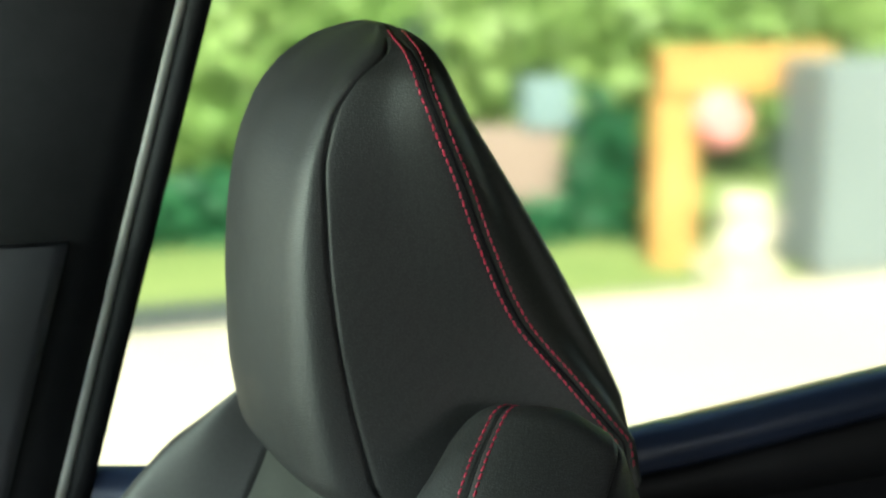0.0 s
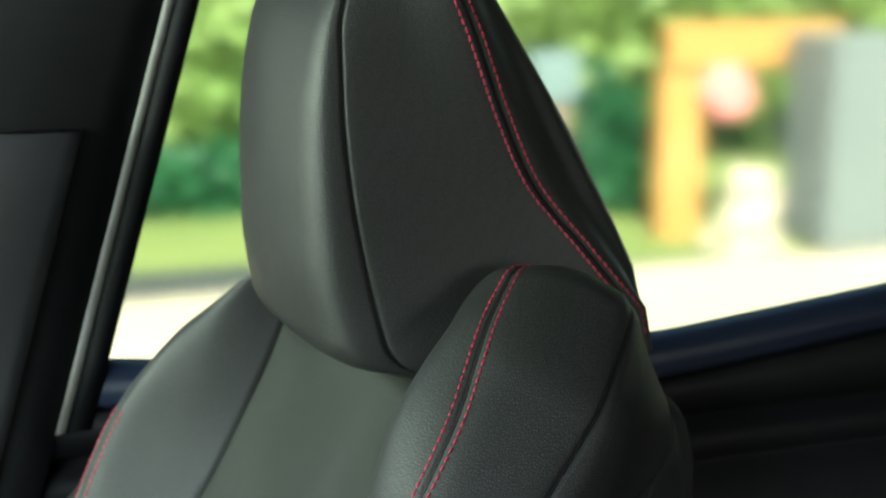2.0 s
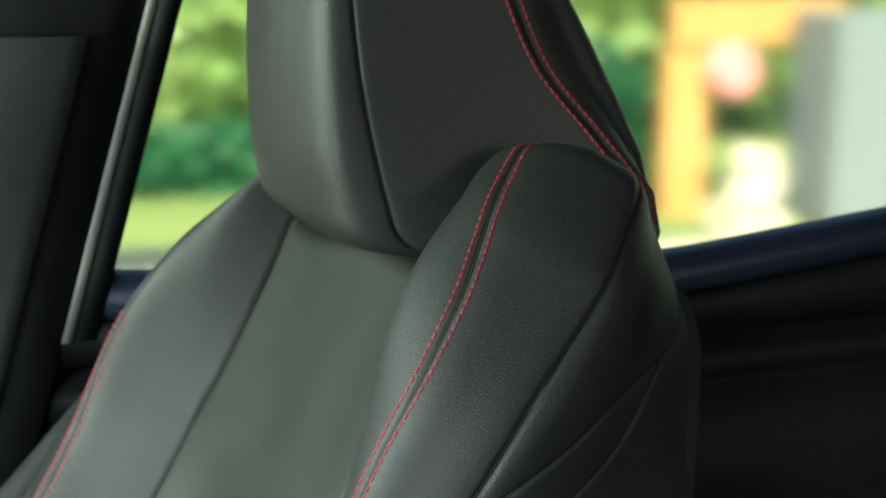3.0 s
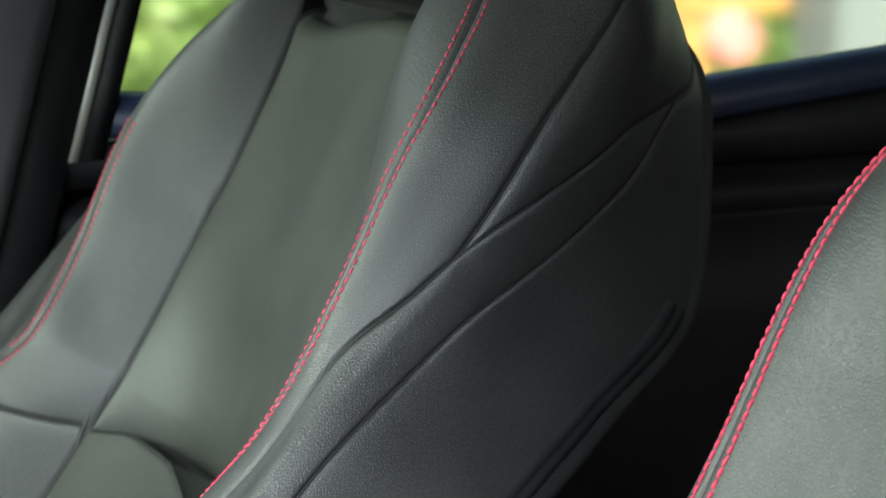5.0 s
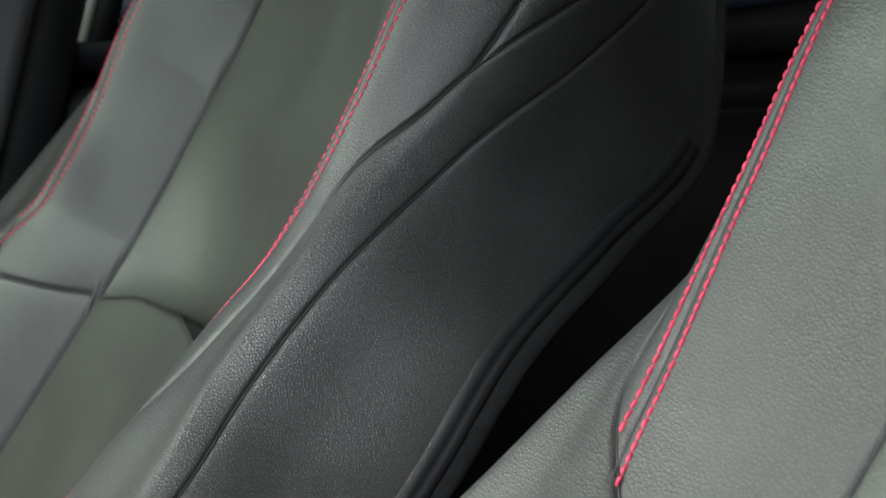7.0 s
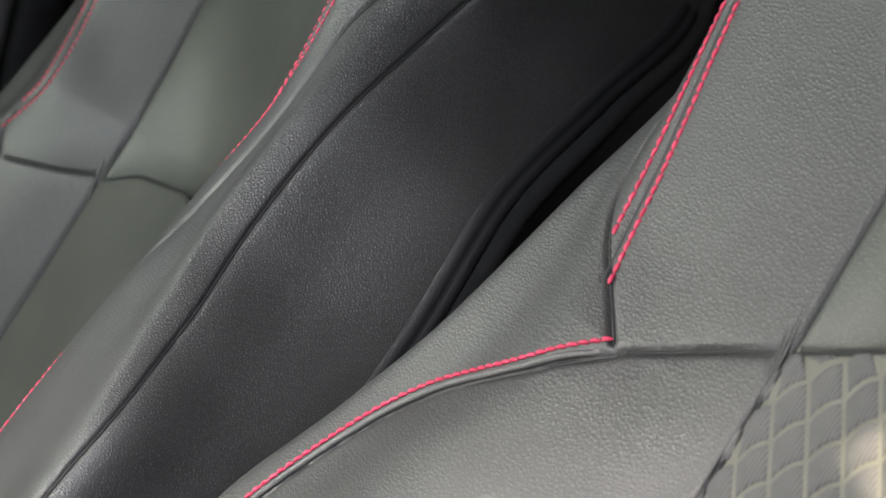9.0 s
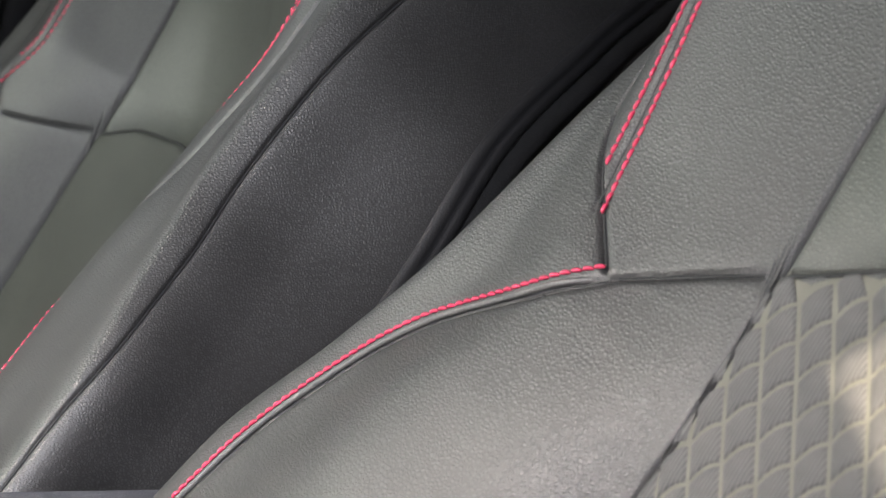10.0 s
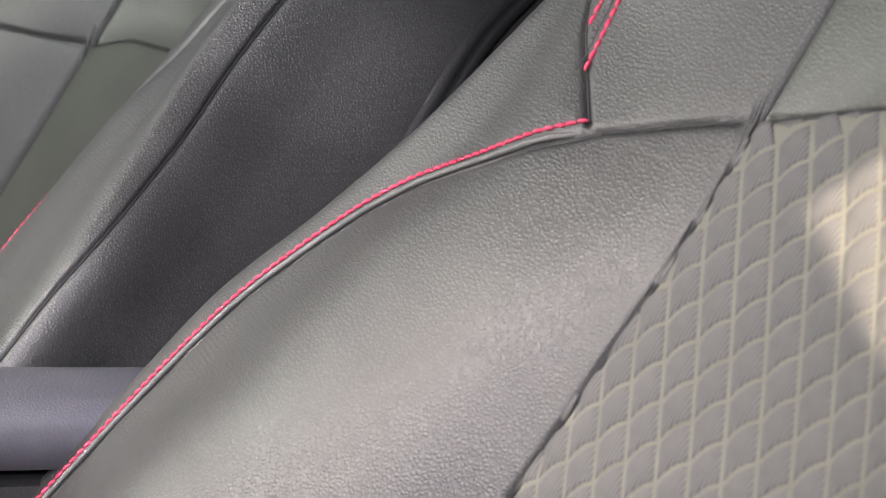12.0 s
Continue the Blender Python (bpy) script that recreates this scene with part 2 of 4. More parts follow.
def stitches_mesh(name, points, normals, pitch=0.0050, length=0.0039, radius=0.00064, lean=0.12):
    """A row of sewn stitches along a line: short plump capsules of thread that dip at both ends."""
    pts, nor = np.asarray(points, float), np.asarray(normals, float)
    run = np.concatenate([[0], np.cumsum(np.linalg.norm(np.diff(pts, axis=0), axis=1))])
    verts, faces = [], []
    sides, steps = 6, (-1.0, -0.8, -0.35, 0.35, 0.8, 1.0)
    plump = (0.4, 0.82, 1.0, 1.0, 0.82, 0.4)
    for k in range(int(run[-1] / pitch)):
        c = (k + 0.5) * pitch
        at = lambda q, arr: np.array([np.interp(q, run, arr[:, i]) for i in range(3)])
        p, n = at(c, pts), at(c, nor)
        d = at(min(c + length / 2, run[-1]), pts) - at(max(c - length / 2, 0), pts)
        d /= np.linalg.norm(d) + 1e-12
        side = np.cross(d, n)
        d = d + lean * side
        d /= np.linalg.norm(d)
        side = np.cross(d, n)
        base = len(verts)
        for q, r in zip(steps, plump):
            o = p + d * q * length / 2 + n * radius * (0.55 - 0.5 * q * q)
            for i in range(sides):
                ang = 2 * math.pi * i / sides
                verts.append(o + radius * r * (math.cos(ang) * side + math.sin(ang) * n))
        for j in range(len(steps) - 1):
            for i in range(sides):
                i2 = (i + 1) % sides
                faces.append((base + j * sides + i, base + j * sides + i2, base + (j + 1) * sides + i2, base + (j + 1) * sides + i))
        faces.append(tuple(base + i for i in range(sides)))
        faces.append(tuple(base + (len(steps) - 1) * sides + i for i in reversed(range(sides))))
    return mesh_of(name, verts, faces, THREAD)


# ---- the seats ----
# The backrest is measured along its slope: s runs down the back, h stands out from it, u runs to the seat's inner side.
SLOPE_DOWN = np.array([-0.53, -0.848])      # x, z of one metre of s
SLOPE_OUT = np.array([-0.848, 0.53])        # x, z of one metre of h
SEAT_ORIGIN = np.array([0.30, 0.95])        # x, z where s = h = 0
S_KNOTS = (-0.13, -0.06, 0.04, 0.12, 0.20, 0.26, 0.31, 0.37, 0.46, 0.60)
RIDGE = ((0.1256, 0.1739, 0.2051, 0.2041, 0.1974, 0.1839, 0.2023, 0.2092, 0.2276, 0.2394),   # stitched ridge, u
         (0.0154, 0.0333, 0.0424, 0.0358, 0.0319, 0.0376, 0.0525, 0.0665, 0.0856, 0.0955))  # and h
BROW = ((0.1679, 0.2143, 0.2343, 0.2310, 0.2423, 0.2530, 0.2770, 0.3080, 0.3237, 0.3481),
        (-0.0260, -0.0269, -0.0140, 0.0033, 0.0300, 0.0433, 0.0515, 0.0649, 0.0817, 0.1179))
REAR = ((0.1173, 0.1368, 0.1786, 0.2229, 0.2645, 0.2787, 0.2892, 0.2993, 0.3057, 0.3107),
        (-0.0600, -0.1310, -0.1575, -0.1173, -0.0766, -0.0676, -0.0566, -0.0435, -0.0326, -0.0235))
SEAM_U = (0.095, 0.108, 0.112, 0.1135, 0.1165, 0.1165, 0.121, 0.128, 0.139, 0.144)
SEAM_H = (0.026, 0.028, 0.013, 0.007, 0.007, 0.009, 0.011, 0.013, 0.014, 0.014)


OUTER = ((-0.0777, -0.0727, -0.0625, -0.0445, -0.0423, -0.0370, -0.0340, -0.0191, -0.0050, 0.0088),   # the outer wing stands differently, u
         (-0.0297, -0.0003, 0.0355, 0.0455, 0.0392, 0.0330, 0.0280, 0.0220, 0.0120, 0.0))   # and h
OUTER_SPREAD = (0.022, 0.027, 0.028, 0.022, 0.019, 0.015, 0.010, 0.005, 0.0, 0.0)   # the far seat's outer wing leans out


def section(s, outer, far):
    """Control points (u, h) of the half section at the array s: shape (points, len(s), 2). outer: 1 on the outer half; far: 1 on the far seat."""
    tr = lambda v: smooth_track(S_KNOTS, v, s)
    su, sh = tr(SEAM_U) + 0.022 * outer * np.clip((0.26 - s) / 0.12, 0, 1), tr(SEAM_H)
    su = su + 0.016 * far * (1 - outer) * np.clip((s - 0.02) / 0.10, 0, 1)   # its insert is wider on the inner side
    ru, rh, bu, bh, eu, eh = tr(RIDGE[0]), tr(RIDGE[1]), tr(BROW[0]), tr(BROW[1]), tr(REAR[0]), tr(REAR[1])
    spread = tr(OUTER_SPREAD) * far
    ou, oh = (tr(OUTER[0]) + spread) * outer, (tr(OUTER[1]) - 0.30 * spread) * outer
    ru, bu, eu, rh, bh = ru + ou, bu + ou, eu + ou, rh + oh, bh + oh
    top = np.clip((s + 0.13) / 0.05, 0, 1)
    ease = lambda a, b: (lambda k: k * k * (3 - 2 * k))(np.clip((s - a) / (b - a), 0, 1))
    full, roll = ease(0.15, 0.24), ease(0.228, 0.30)
    lobe = np.exp(-((s + 0.005) / 0.080) ** 2)
    rows = [
        (0 * su, sh - 0.008 - 0.008 * full), (su * 0.5, sh - 0.006 - 0.005 * full), (su, sh),
        (su + (0.50 - 0.08 * roll) * (ru - su), sh + (0.50 + 0.08 * roll) * (rh - sh) + 0.019 * lobe * top), (ru, rh),
        (0.5 * (ru + bu) + 0.003, 0.62 * rh + 0.38 * bh), (bu, bh),
        (0.55 * bu + 0.45 * eu + 0.004, 0.55 * bh + 0.45 * eh), (eu, eh),
        (eu - 0.02, eh - 0.022), (0.6 * eu, eh - 0.04), (0 * eu, eh - 0.045),
    ]
    return np.array([np.stack(r, axis=-1) for r in rows])


W_MARKS = (0.0, 0.5, 1.0, 1.5, 2.0, 2.5, 3.0, 4.0, 5.0, 5.5, 6.2, 7.0)   # w of each control point


def surface(s, w, side):
    """Points of the smooth backrest at s and w (w < 0 is the outer half). side: +1 where the inner side faces +y."""
    s, w = np.broadcast_arrays(np.asarray(s, float), np.asarray(w, float))
    shape = s.shape
    s, w = s.ravel(), w.ravel()
    ctl = section(s, (w < 0).astype(float), float(side < 0))
    aw = np.abs(w)
    marks = np.array(W_MARKS)
    i = np.clip(np.searchsorted(marks, aw, side="right") - 1, 0, len(marks) - 2)
    k = np.arange(len(s))
    p1, p2 = ctl[i, k], ctl[i + 1, k]
    mirror = ctl[1, k] * np.array([-1, 1])
    p0 = np.where((i > 0)[:, None], ctl[np.maximum(i - 1, 0), k], mirror)
    end = ctl[-2, k] * np.array([-1, 1])
    p3 = np.where((i < len(marks) - 2)[:, None], ctl[np.minimum(i + 2, len(marks) - 1), k], end)
    d0 = np.where(i > 0, marks[i] - marks[np.maximum(i - 1, 0)], marks[1])
    d1 = marks[i + 1] - marks[i]
    d2 = np.where(i < len(marks) - 2, marks[np.minimum(i + 2, len(marks) - 1)] - marks[i + 1], d1)
    x = ((aw - marks[i]) / d1)[:, None]
    m1 = ((p2 - p0) / (d0 + d1)[:, None]) * d1[:, None]
    m2 = ((p3 - p1) / (d1 + d2)[:, None]) * d1[:, None]
    m1 = np.where((i == 2)[:, None], 1.1 * (p2 - p1), m1)     # a crease at the insert's seam
    m2 = np.where((i == 1)[:, None], p2 - p1, m2)
    uh = ((2 * x**3 - 3 * x**2 + 1) * p1 + (x**3 - 2 * x**2 + x) * m1 + (3 * x**2 - 2 * x**3) * p2 + (x**3 - x**2) * m2)
    uh[:, 1] += 0.0010 * np.sin(s * 23 + aw * 2.1) * np.sin(aw * 3.7 + 1.3 + s * 9)   # uneven stuffing
    xz = SEAT_ORIGIN + s[:, None] * SLOPE_DOWN + uh[:, 1:2] * SLOPE_OUT
    return np.stack([xz[:, 0], np.sign(w) * uh[:, 0] * side, xz[:, 1]], axis=-1).reshape(*shape, 3)


SEAM_RIDGE = ((-0.14, -0.10, -0.02, 0.20, 0.60), (1.80, 1.84, 2.0, 2.0, 2.0))
SEAM_REAR = ((-0.13, -0.122, -0.086, 0, 0.08), (3.4880, 3.2290, 2.9359, 2.8155, 2.9002))
SEAM_LONG = ((-0.13, -0.07, -0.01, 0.08, 0.111, 0.15, 0.19, 0.225, 0.242), (5.7316, 4.7100, 3.5777, 2.9102, 2.8103, 2.5053, 2.3442, 1.9488, 1.7727))
SEAM_LOW = ((-0.05, -0.03, 0, 0.049, 0.131, 0.188, 0.258, 0.32, 0.6), (4.30, 4.13, 3.95, 3.630, 3.361, 3.333, 3.168, 3.006, 2.8887))

SEAM_RED = ((0.242, 0.26, 0.29, 0.33, 0.38, 0.46, 0.62), (1.6987, 2.0484, 2.4950, 2.6367, 2.6767, 2.7063, 2.4748))
SEAM_RIDGE_FAR = ((-0.14, -0.10, -0.02, 0.165, 0.185, 0.205, 0.60), (1.80, 1.84, 2.0, 2.0, 1.93, 1.72, 1.70))
SEAM_RED_FAR = ((0.242, 0.26, 0.28, 0.30, 0.33, 0.38, 0.46, 0.62), (1.70, 1.72, 1.78, 1.92, 2.03, 2.08, 2.10, 2.10))
CROSS_W, CROSS_S, CROSS_FAR = (0.0, 0.6, 1.0, 1.7), (0.1942, 0.2005, 0.2178, 0.2421), (0.2060, 0.2100, 0.2220, 0.2421)


def lowered(s, drop):
    """The far seat's lower half is cut a little lower: seams below the shoulder slide down by drop."""
    k = np.clip((np.asarray(s, float) - 0.15) / 0.16, 0, 1)
    return s - drop * k * k * (3 - 2 * k)


def seam_w(seam, s):
    return smooth_track(seam[0], seam[1], np.clip(s, seam[0][0], seam[0][-1]))


def cross_seam_s(w, drop):
    """s of the seam that runs across the backrest between the plain and the quilted half."""
    return smooth_track(CROSS_W, CROSS_FAR if drop else CROSS_S, np.abs(w))


def along(seam_s, seam_w_values, side, lift=0.0, sign=1):
    """Points and normals of a line on the backrest."""
    s, w = np.asarray(seam_s, float), np.asarray(seam_w_values, float) * sign
    p = surface(s, w, side)
    ds = surface(s + 0.001, w, side) - p
    dw = surface(s, w + 0.01, side) - p
    n = np.cross(dw, ds) * side
    n /= np.linalg.norm(n, axis=1)[:, None] + 1e-12
    return p + n * (lift - shoulder_sink(s, w))[:, None], n


def beside(s, w, metres, side, sign=1):
    """(s, w) of a line that runs beside another at a true distance across the surface, outwards for metres > 0."""
    s, w = np.asarray(s, float), np.asarray(w, float)
    p = surface(s, w * sign, side)
    gs = (surface(s + 0.002, w * sign, side) - surface(s - 0.002, w * sign, side)) / 0.004
    gw = (surface(s, (w + 0.02) * sign, side) - surface(s, (w - 0.02) * sign, side)) / 0.04
    t = np.gradient(p, axis=0)
    t /= np.linalg.norm(t, axis=1)[:, None] + 1e-12
    across = gw - t * (gw * t).sum(axis=1)[:, None]
    across *= metres / (np.linalg.norm(across, axis=1)[:, None] + 1e-12)
    a, c, d = (gs * gs).sum(1), (gs * gw).sum(1), (gw * gw).sum(1)
    e, f = (gs * across).sum(1), (gw * across).sum(1)
    det = a * d - c * c
    return s + (e * d - f * c) / det, w + (a * f - c * e) / det


TOP_W = (0.0, 0.90, 0.985, 1.06, 1.25, 1.5, 2.0, 2.3, 2.6, 3.2, 4.0, 5.0, 7.0)
TOP_S = (-0.012, -0.012, -0.014, -0.078, -0.106, -0.115, -0.122, -0.129, -0.133, -0.133, -0.129, -0.102, -0.095)
SHOULDER_ROUND = 0.016


def top_edge(w):
    """s of the backrest's top edge; the insert reaches higher beside the inner bolster."""
    w = np.asarray(w, float)
    k = np.clip((w + 0.8) / 0.9, 0, 1)
    return smooth_track(TOP_W, TOP_S, np.abs(w)) - 0.017 * k * k * (3 - 2 * k) * (np.abs(w) < 0.99)


def shoulder_sink(s, w):
    """How far the surface falls in where it rolls over the top of the shoulders."""
    near_top = np.clip(1 - (s - top_edge(w)) / SHOULDER_ROUND, 0, 1)
    return SHOULDER_ROUND * (1 - np.sqrt(1 - near_top**2))


def build_backrest(parent, side, drop, lower_insert):
    s = np.concatenate([np.arange(-0.13, 0.40, 0.0012), np.arange(0.40, 0.62, 0.005)])
    inner = np.concatenate([np.linspace(0, 1, 80, endpoint=False), np.linspace(1, 2, 74, endpoint=False), np.linspace(2, 3, 52, endpoint=False),
                            np.linspace(3, 5, 90, endpoint=False), np.linspace(5, 7, 18)])
    outer = np.concatenate([np.linspace(0, 1, 60, endpoint=False), np.linspace(1, 2, 44, endpoint=False), np.linspace(2, 3, 24, endpoint=False),
                            np.linspace(3, 5, 20, endpoint=False), np.linspace(5, 7, 10)])
    w = np.concatenate([-outer[:0:-1], inner])
    S, W = np.meshgrid(s, w, indexing="ij")
    top = top_edge(w)[None, :]
    S = top + (S - s[0]) * (s[-1] - top) / (s[-1] - s[0])
    # rows of the mesh run along the cross seam
    middle = float(raised(cross_seam_s(0.0, drop), drop))
    bend = raised(cross_seam_s(np.minimum(np.abs(w), 1.7), drop), drop) - middle
    S = S + (bend * np.clip((3.2 - np.abs(w)) / 1.5, 0, 1))[None, :] * np.exp(-((S - middle) / 0.085) ** 2)
    P = surface(S, W, side)
    Gs, Gw = (surface(S + 0.002, W, side) - surface(S - 0.002, W, side)) / 0.004, np.gradient(P, w, axis=1)
    N = np.cross(Gw, Gs) * side
    N /= np.linalg.norm(N, axis=2)[..., None] + 1e-12
    A = np.abs(W)
    per_w = np.linalg.norm(Gw, axis=2)
    sink = np.zeros_like(S)

    def press(distance, beyond, deep=0.0020, narrow=0.0012, wide=0.009, soft=0.0022):
        """Pulls the surface in along a seam; beyond: how far a point lies past the seam's end."""
        nonlocal sink
        d = np.sqrt(distance**2 + np.maximum(beyond, 0) ** 2)
        sink = np.maximum(sink, deep * np.exp(-(d / narrow) ** 2) + soft * np.exp(-d / wide))

    L = lowered(S, drop)
    red_seam, ridge_seam = (SEAM_RED_FAR, SEAM_RIDGE_FAR) if drop else (SEAM_RED, SEAM_RIDGE)

    def seam_distance(seam):
        here, next_ = seam_w(seam, L), seam_w(seam, L + 0.002)
        slope = (next_ - here) / 0.002 * per_w
        return np.abs(A - here) * per_w / np.sqrt(1 + slope**2)

    flat_seam = lambda v: ((-1.0, 1.0), (v, v))
    press(seam_distance(flat_seam(1.0)), 0 * S, 0.0016, 0.0010, 0.004, 0.0006)
    press(np.where(W > 0, seam_distance(ridge_seam), seam_distance(SEAM_RIDGE)), L - 0.225, 0.0010, 0.0012, 0.006, 0.0010)
    press(np.where(W > 0, seam_distance(red_seam), seam_distance(SEAM_RED)), 0.2425 - L, *((0.0008, 0.0012, 0.004, 0.0004) if drop else (0.0022, 0.0012, 0.008, 0.0012)))
    press(seam_distance(SEAM_REAR), L - 0.08)
    press(seam_distance(SEAM_LONG), L - 0.242, 0.0018, 0.0012, 0.006, 0.0013)
    press(seam_distance(SEAM_LOW), -0.05 - L, 0.0016, 0.0011, 0.005, 0.0009)
    gap = L - cross_seam_s(W, drop)
    press(np.abs(gap), (A - 1.7) * per_w, 0.0018, 0.0011, 0.005, 0.0010)
    # the plain insert falls back towards the cross seam
    fall, reach = (0.045, 0.030) if drop else (0.010, 0.022)
    sink = sink + np.where(gap < 0, fall * np.exp(gap / reach), 0.0) * (1 - np.clip(A, 0, 1) ** 3)
    sink = sink + shoulder_sink(S, W)
    P = P - N * sink[..., None]

    sc, ac = 0.25 * (S[:-1, :-1] + S[1:, :-1] + S[:-1, 1:] + S[1:, 1:]), 0.25 * (A[:-1, :-1] + A[1:, :-1] + A[:-1, 1:] + A[1:, 1:])
    wc = 0.25 * (W[:-1, :-1] + W[1:, :-1] + W[:-1, 1:] + W[1:, 1:])
    sc = lowered(sc, drop)
    w1, w2, w3 = seam_w(SEAM_REAR, sc), seam_w(SEAM_LONG, sc), seam_w(SEAM_LOW, sc)
    wr = np.where(wc > 0, seam_w(red_seam, sc), seam_w(SEAM_RED, sc))
    below = np.where(ac < 1.7, sc > cross_seam_s(np.minimum(ac, 1.7), drop), (sc > 0.242) | (ac > w2))
    zone = np.zeros(sc.shape, int)
    zone[(ac < 1) & ~below], zone[(ac < 1) & below] = 1, 2
    zone[(ac >= 1) & (ac < 2) & ~below] = 3
    zone[(ac >= 2) & (ac < 5) & ~below] = 5
    zone[(ac >= 2) & ~below & (sc < 0.08) & (ac > w1)] = 6
    low = (ac >= 1) & (ac < 5) & below
    zone[low] = 7
    zone[low & (ac < wr) & ((sc > 0.242) | (ac < 1.7))] = 4
    zone[low & (ac > 2.2) & ((ac > w3) | (sc < -0.05))] = 8
    zone[ac >= 5] = 9
    names = {1: ("back_insert", LEATHER_SMOOTH), 2: ("lower_insert", lower_insert), 3: ("bolster_front", LEATHER), 4: ("lower_bolster", LEATHER),
             5: ("bolster_side", LEATHER), 6: ("side_wedge", LEATHER), 7: ("side_band", LEATHER), 8: ("side_skirt", LEATHER), 9: ("back_shell", CARPET)}
    rows, cols = S.shape
    index = np.arange(rows * cols).reshape(rows, cols)
    quads = np.stack([index[:-1, :-1], index[:-1, 1:], index[1:, 1:], index[1:, :-1]], axis=-1)
    if side > 0:
        quads = quads[..., ::-1]
    flat = P.reshape(-1, 3)
    panels = {}
    for z, (name, mat) in names.items():
        for half in ((wc > 0), (wc <= 0)):
            mask = (zone == z) & (half if z not in (1, 2, 9) else True)
            if not mask.any():
                continue
            q = quads[mask]
            used, inverse = np.unique(q.ravel(), return_inverse=True)
            me = mesh_of(name, flat[used], inverse.reshape(-1, 4).tolist(), mat)
            panel = child(name, me, parent)
            panels[name, 1 if wc[mask][0] > 0 else -1] = panel
            if z in (1, 2, 9):
                panels[name, 1] = panels[name, -1] = panel
                break
    # Top of the shoulders
    cap = [(0.369, 0.0, 0.872)]   # the top sinks in deep below the headrest
    rim = P[0]
    # carpet black puts the shade of the slot into the cap's colour
    child("shaded_shoulder_cap", mesh_of("shaded_shoulder_cap", np.concatenate([cap, rim]), [(0, i, i + 1) for i in range(1, len(rim))], CARPET), parent)
    return panels


def raised(v, drop):
    """s at which lowered(s, drop) is v."""
    s = np.asarray(v, float)
    for _ in range(40):
        s = s + (np.asarray(v, float) - lowered(s, drop))
    return s


def backrest_trim(panels, side, drop):
    """Dark tubes that paint the shade in the seams, and rows of red stitches on the backrest."""
    thread = dict(radius=0.00064) if drop else dict(radius=0.00080, pitch=0.0042, length=0.0040)
    for sign in (1, -1):
        red_seam, ridge_seam = (SEAM_RED_FAR, SEAM_RIDGE_FAR) if drop and sign > 0 else (SEAM_RED, SEAM_RIDGE)
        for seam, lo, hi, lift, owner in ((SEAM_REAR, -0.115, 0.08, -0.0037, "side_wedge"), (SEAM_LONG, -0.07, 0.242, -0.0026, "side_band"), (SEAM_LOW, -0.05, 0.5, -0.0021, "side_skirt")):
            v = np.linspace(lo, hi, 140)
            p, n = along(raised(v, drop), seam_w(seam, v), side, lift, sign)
            child("seam_shadow_line", tube_mesh("seam_shadow_line", p, 0.0007, SEAM), panels[owner, sign])
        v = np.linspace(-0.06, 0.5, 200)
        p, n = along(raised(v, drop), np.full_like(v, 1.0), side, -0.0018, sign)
        child("seam_shadow_line", tube_mesh("seam_shadow_line", p, 0.0008, SEAM), panels["back_insert", sign])
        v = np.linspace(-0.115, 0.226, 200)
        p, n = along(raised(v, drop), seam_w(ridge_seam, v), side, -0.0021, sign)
        child("seam_shadow_line", tube_mesh("seam_shadow_line", p, 0.0008, SEAM), panels["bolster_front", sign])
        # double row down to the cross seam, single row below it
        for off, end in ((-0.0043, 0.229), (0.0043, 0.213)):
            v = np.linspace(-0.121 if sign > 0 else 0.105, end, 260)
            s2, w2 = beside(raised(v, drop), seam_w(ridge_seam, v), off, side, sign)
            p, n = along(s2, w2, side, 0.0, sign)
            child("stitching", stitches_mesh("stitching", p - n * 0.0006, n, **thread), panels["bolster_front", sign], "double row of red stitching")
        v = np.linspace(0.2445, 0.56, 320)
        s0, red = raised(v, drop), seam_w(red_seam, v)
        s2, w2 = beside(s0, red, 0.0050, side, sign)
        p, n = along(s2, w2, side, -0.0002 if drop else -0.0005, sign)
        child("stitching", stitches_mesh("stitching", p, n, **thread), panels["side_band", sign], "single row of red stitching")
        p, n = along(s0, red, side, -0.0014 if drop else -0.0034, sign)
        child("seam_shadow_line", tube_mesh("seam_shadow_line", p, 0.0010, SEAM), panels["lower_bolster", sign])
        s2, w2 = beside(s0, red, 0.0019, side, sign)
        p, n = along(s2, w2, side, -0.0009, sign)
        p = p - n * (0.004 * np.exp(-(v - v[0]) / 0.004))[:, None]
        child("piping", tube_mesh("piping", p, 0.0013, QUILT), panels["side_band", sign])
        # slim ribbed plastic strip along the rear edge of the side
        s = np.linspace(0.046, 0.45, 60)
        rows = []
        for wv, lift in ((4.74, 0.0), (4.76, 0.0016), (4.84, 0.0018), (4.865, 0.0006), (4.89, 0.0018), (4.97, 0.0016), (4.99, 0.0)):
            rows.append(along(s, np.full_like(s, wv), side, lift, sign)[0])
        n_rows, n_cols = len(rows), len(s)
        faces = [(r * n_cols + c, r * n_cols + c + 1, (r + 1) * n_cols + c + 1, (r + 1) * n_cols + c) for r in range(n_rows - 1) for c in range(n_cols - 1)]
        child("side_strip", mesh_of("side_strip", np.concatenate(rows), faces, PLASTIC), panels["side_skirt", sign], "slim ribbed black plastic strip")
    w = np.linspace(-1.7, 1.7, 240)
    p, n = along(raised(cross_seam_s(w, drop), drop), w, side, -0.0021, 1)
    child("seam_shadow_line", tube_mesh("seam_shadow_line", p, 0.0007, SEAM), panels["back_insert", 1])


QUILT_U, QUILT_S = 0.0140, 0.0206   # width and height of a quilted lozenge


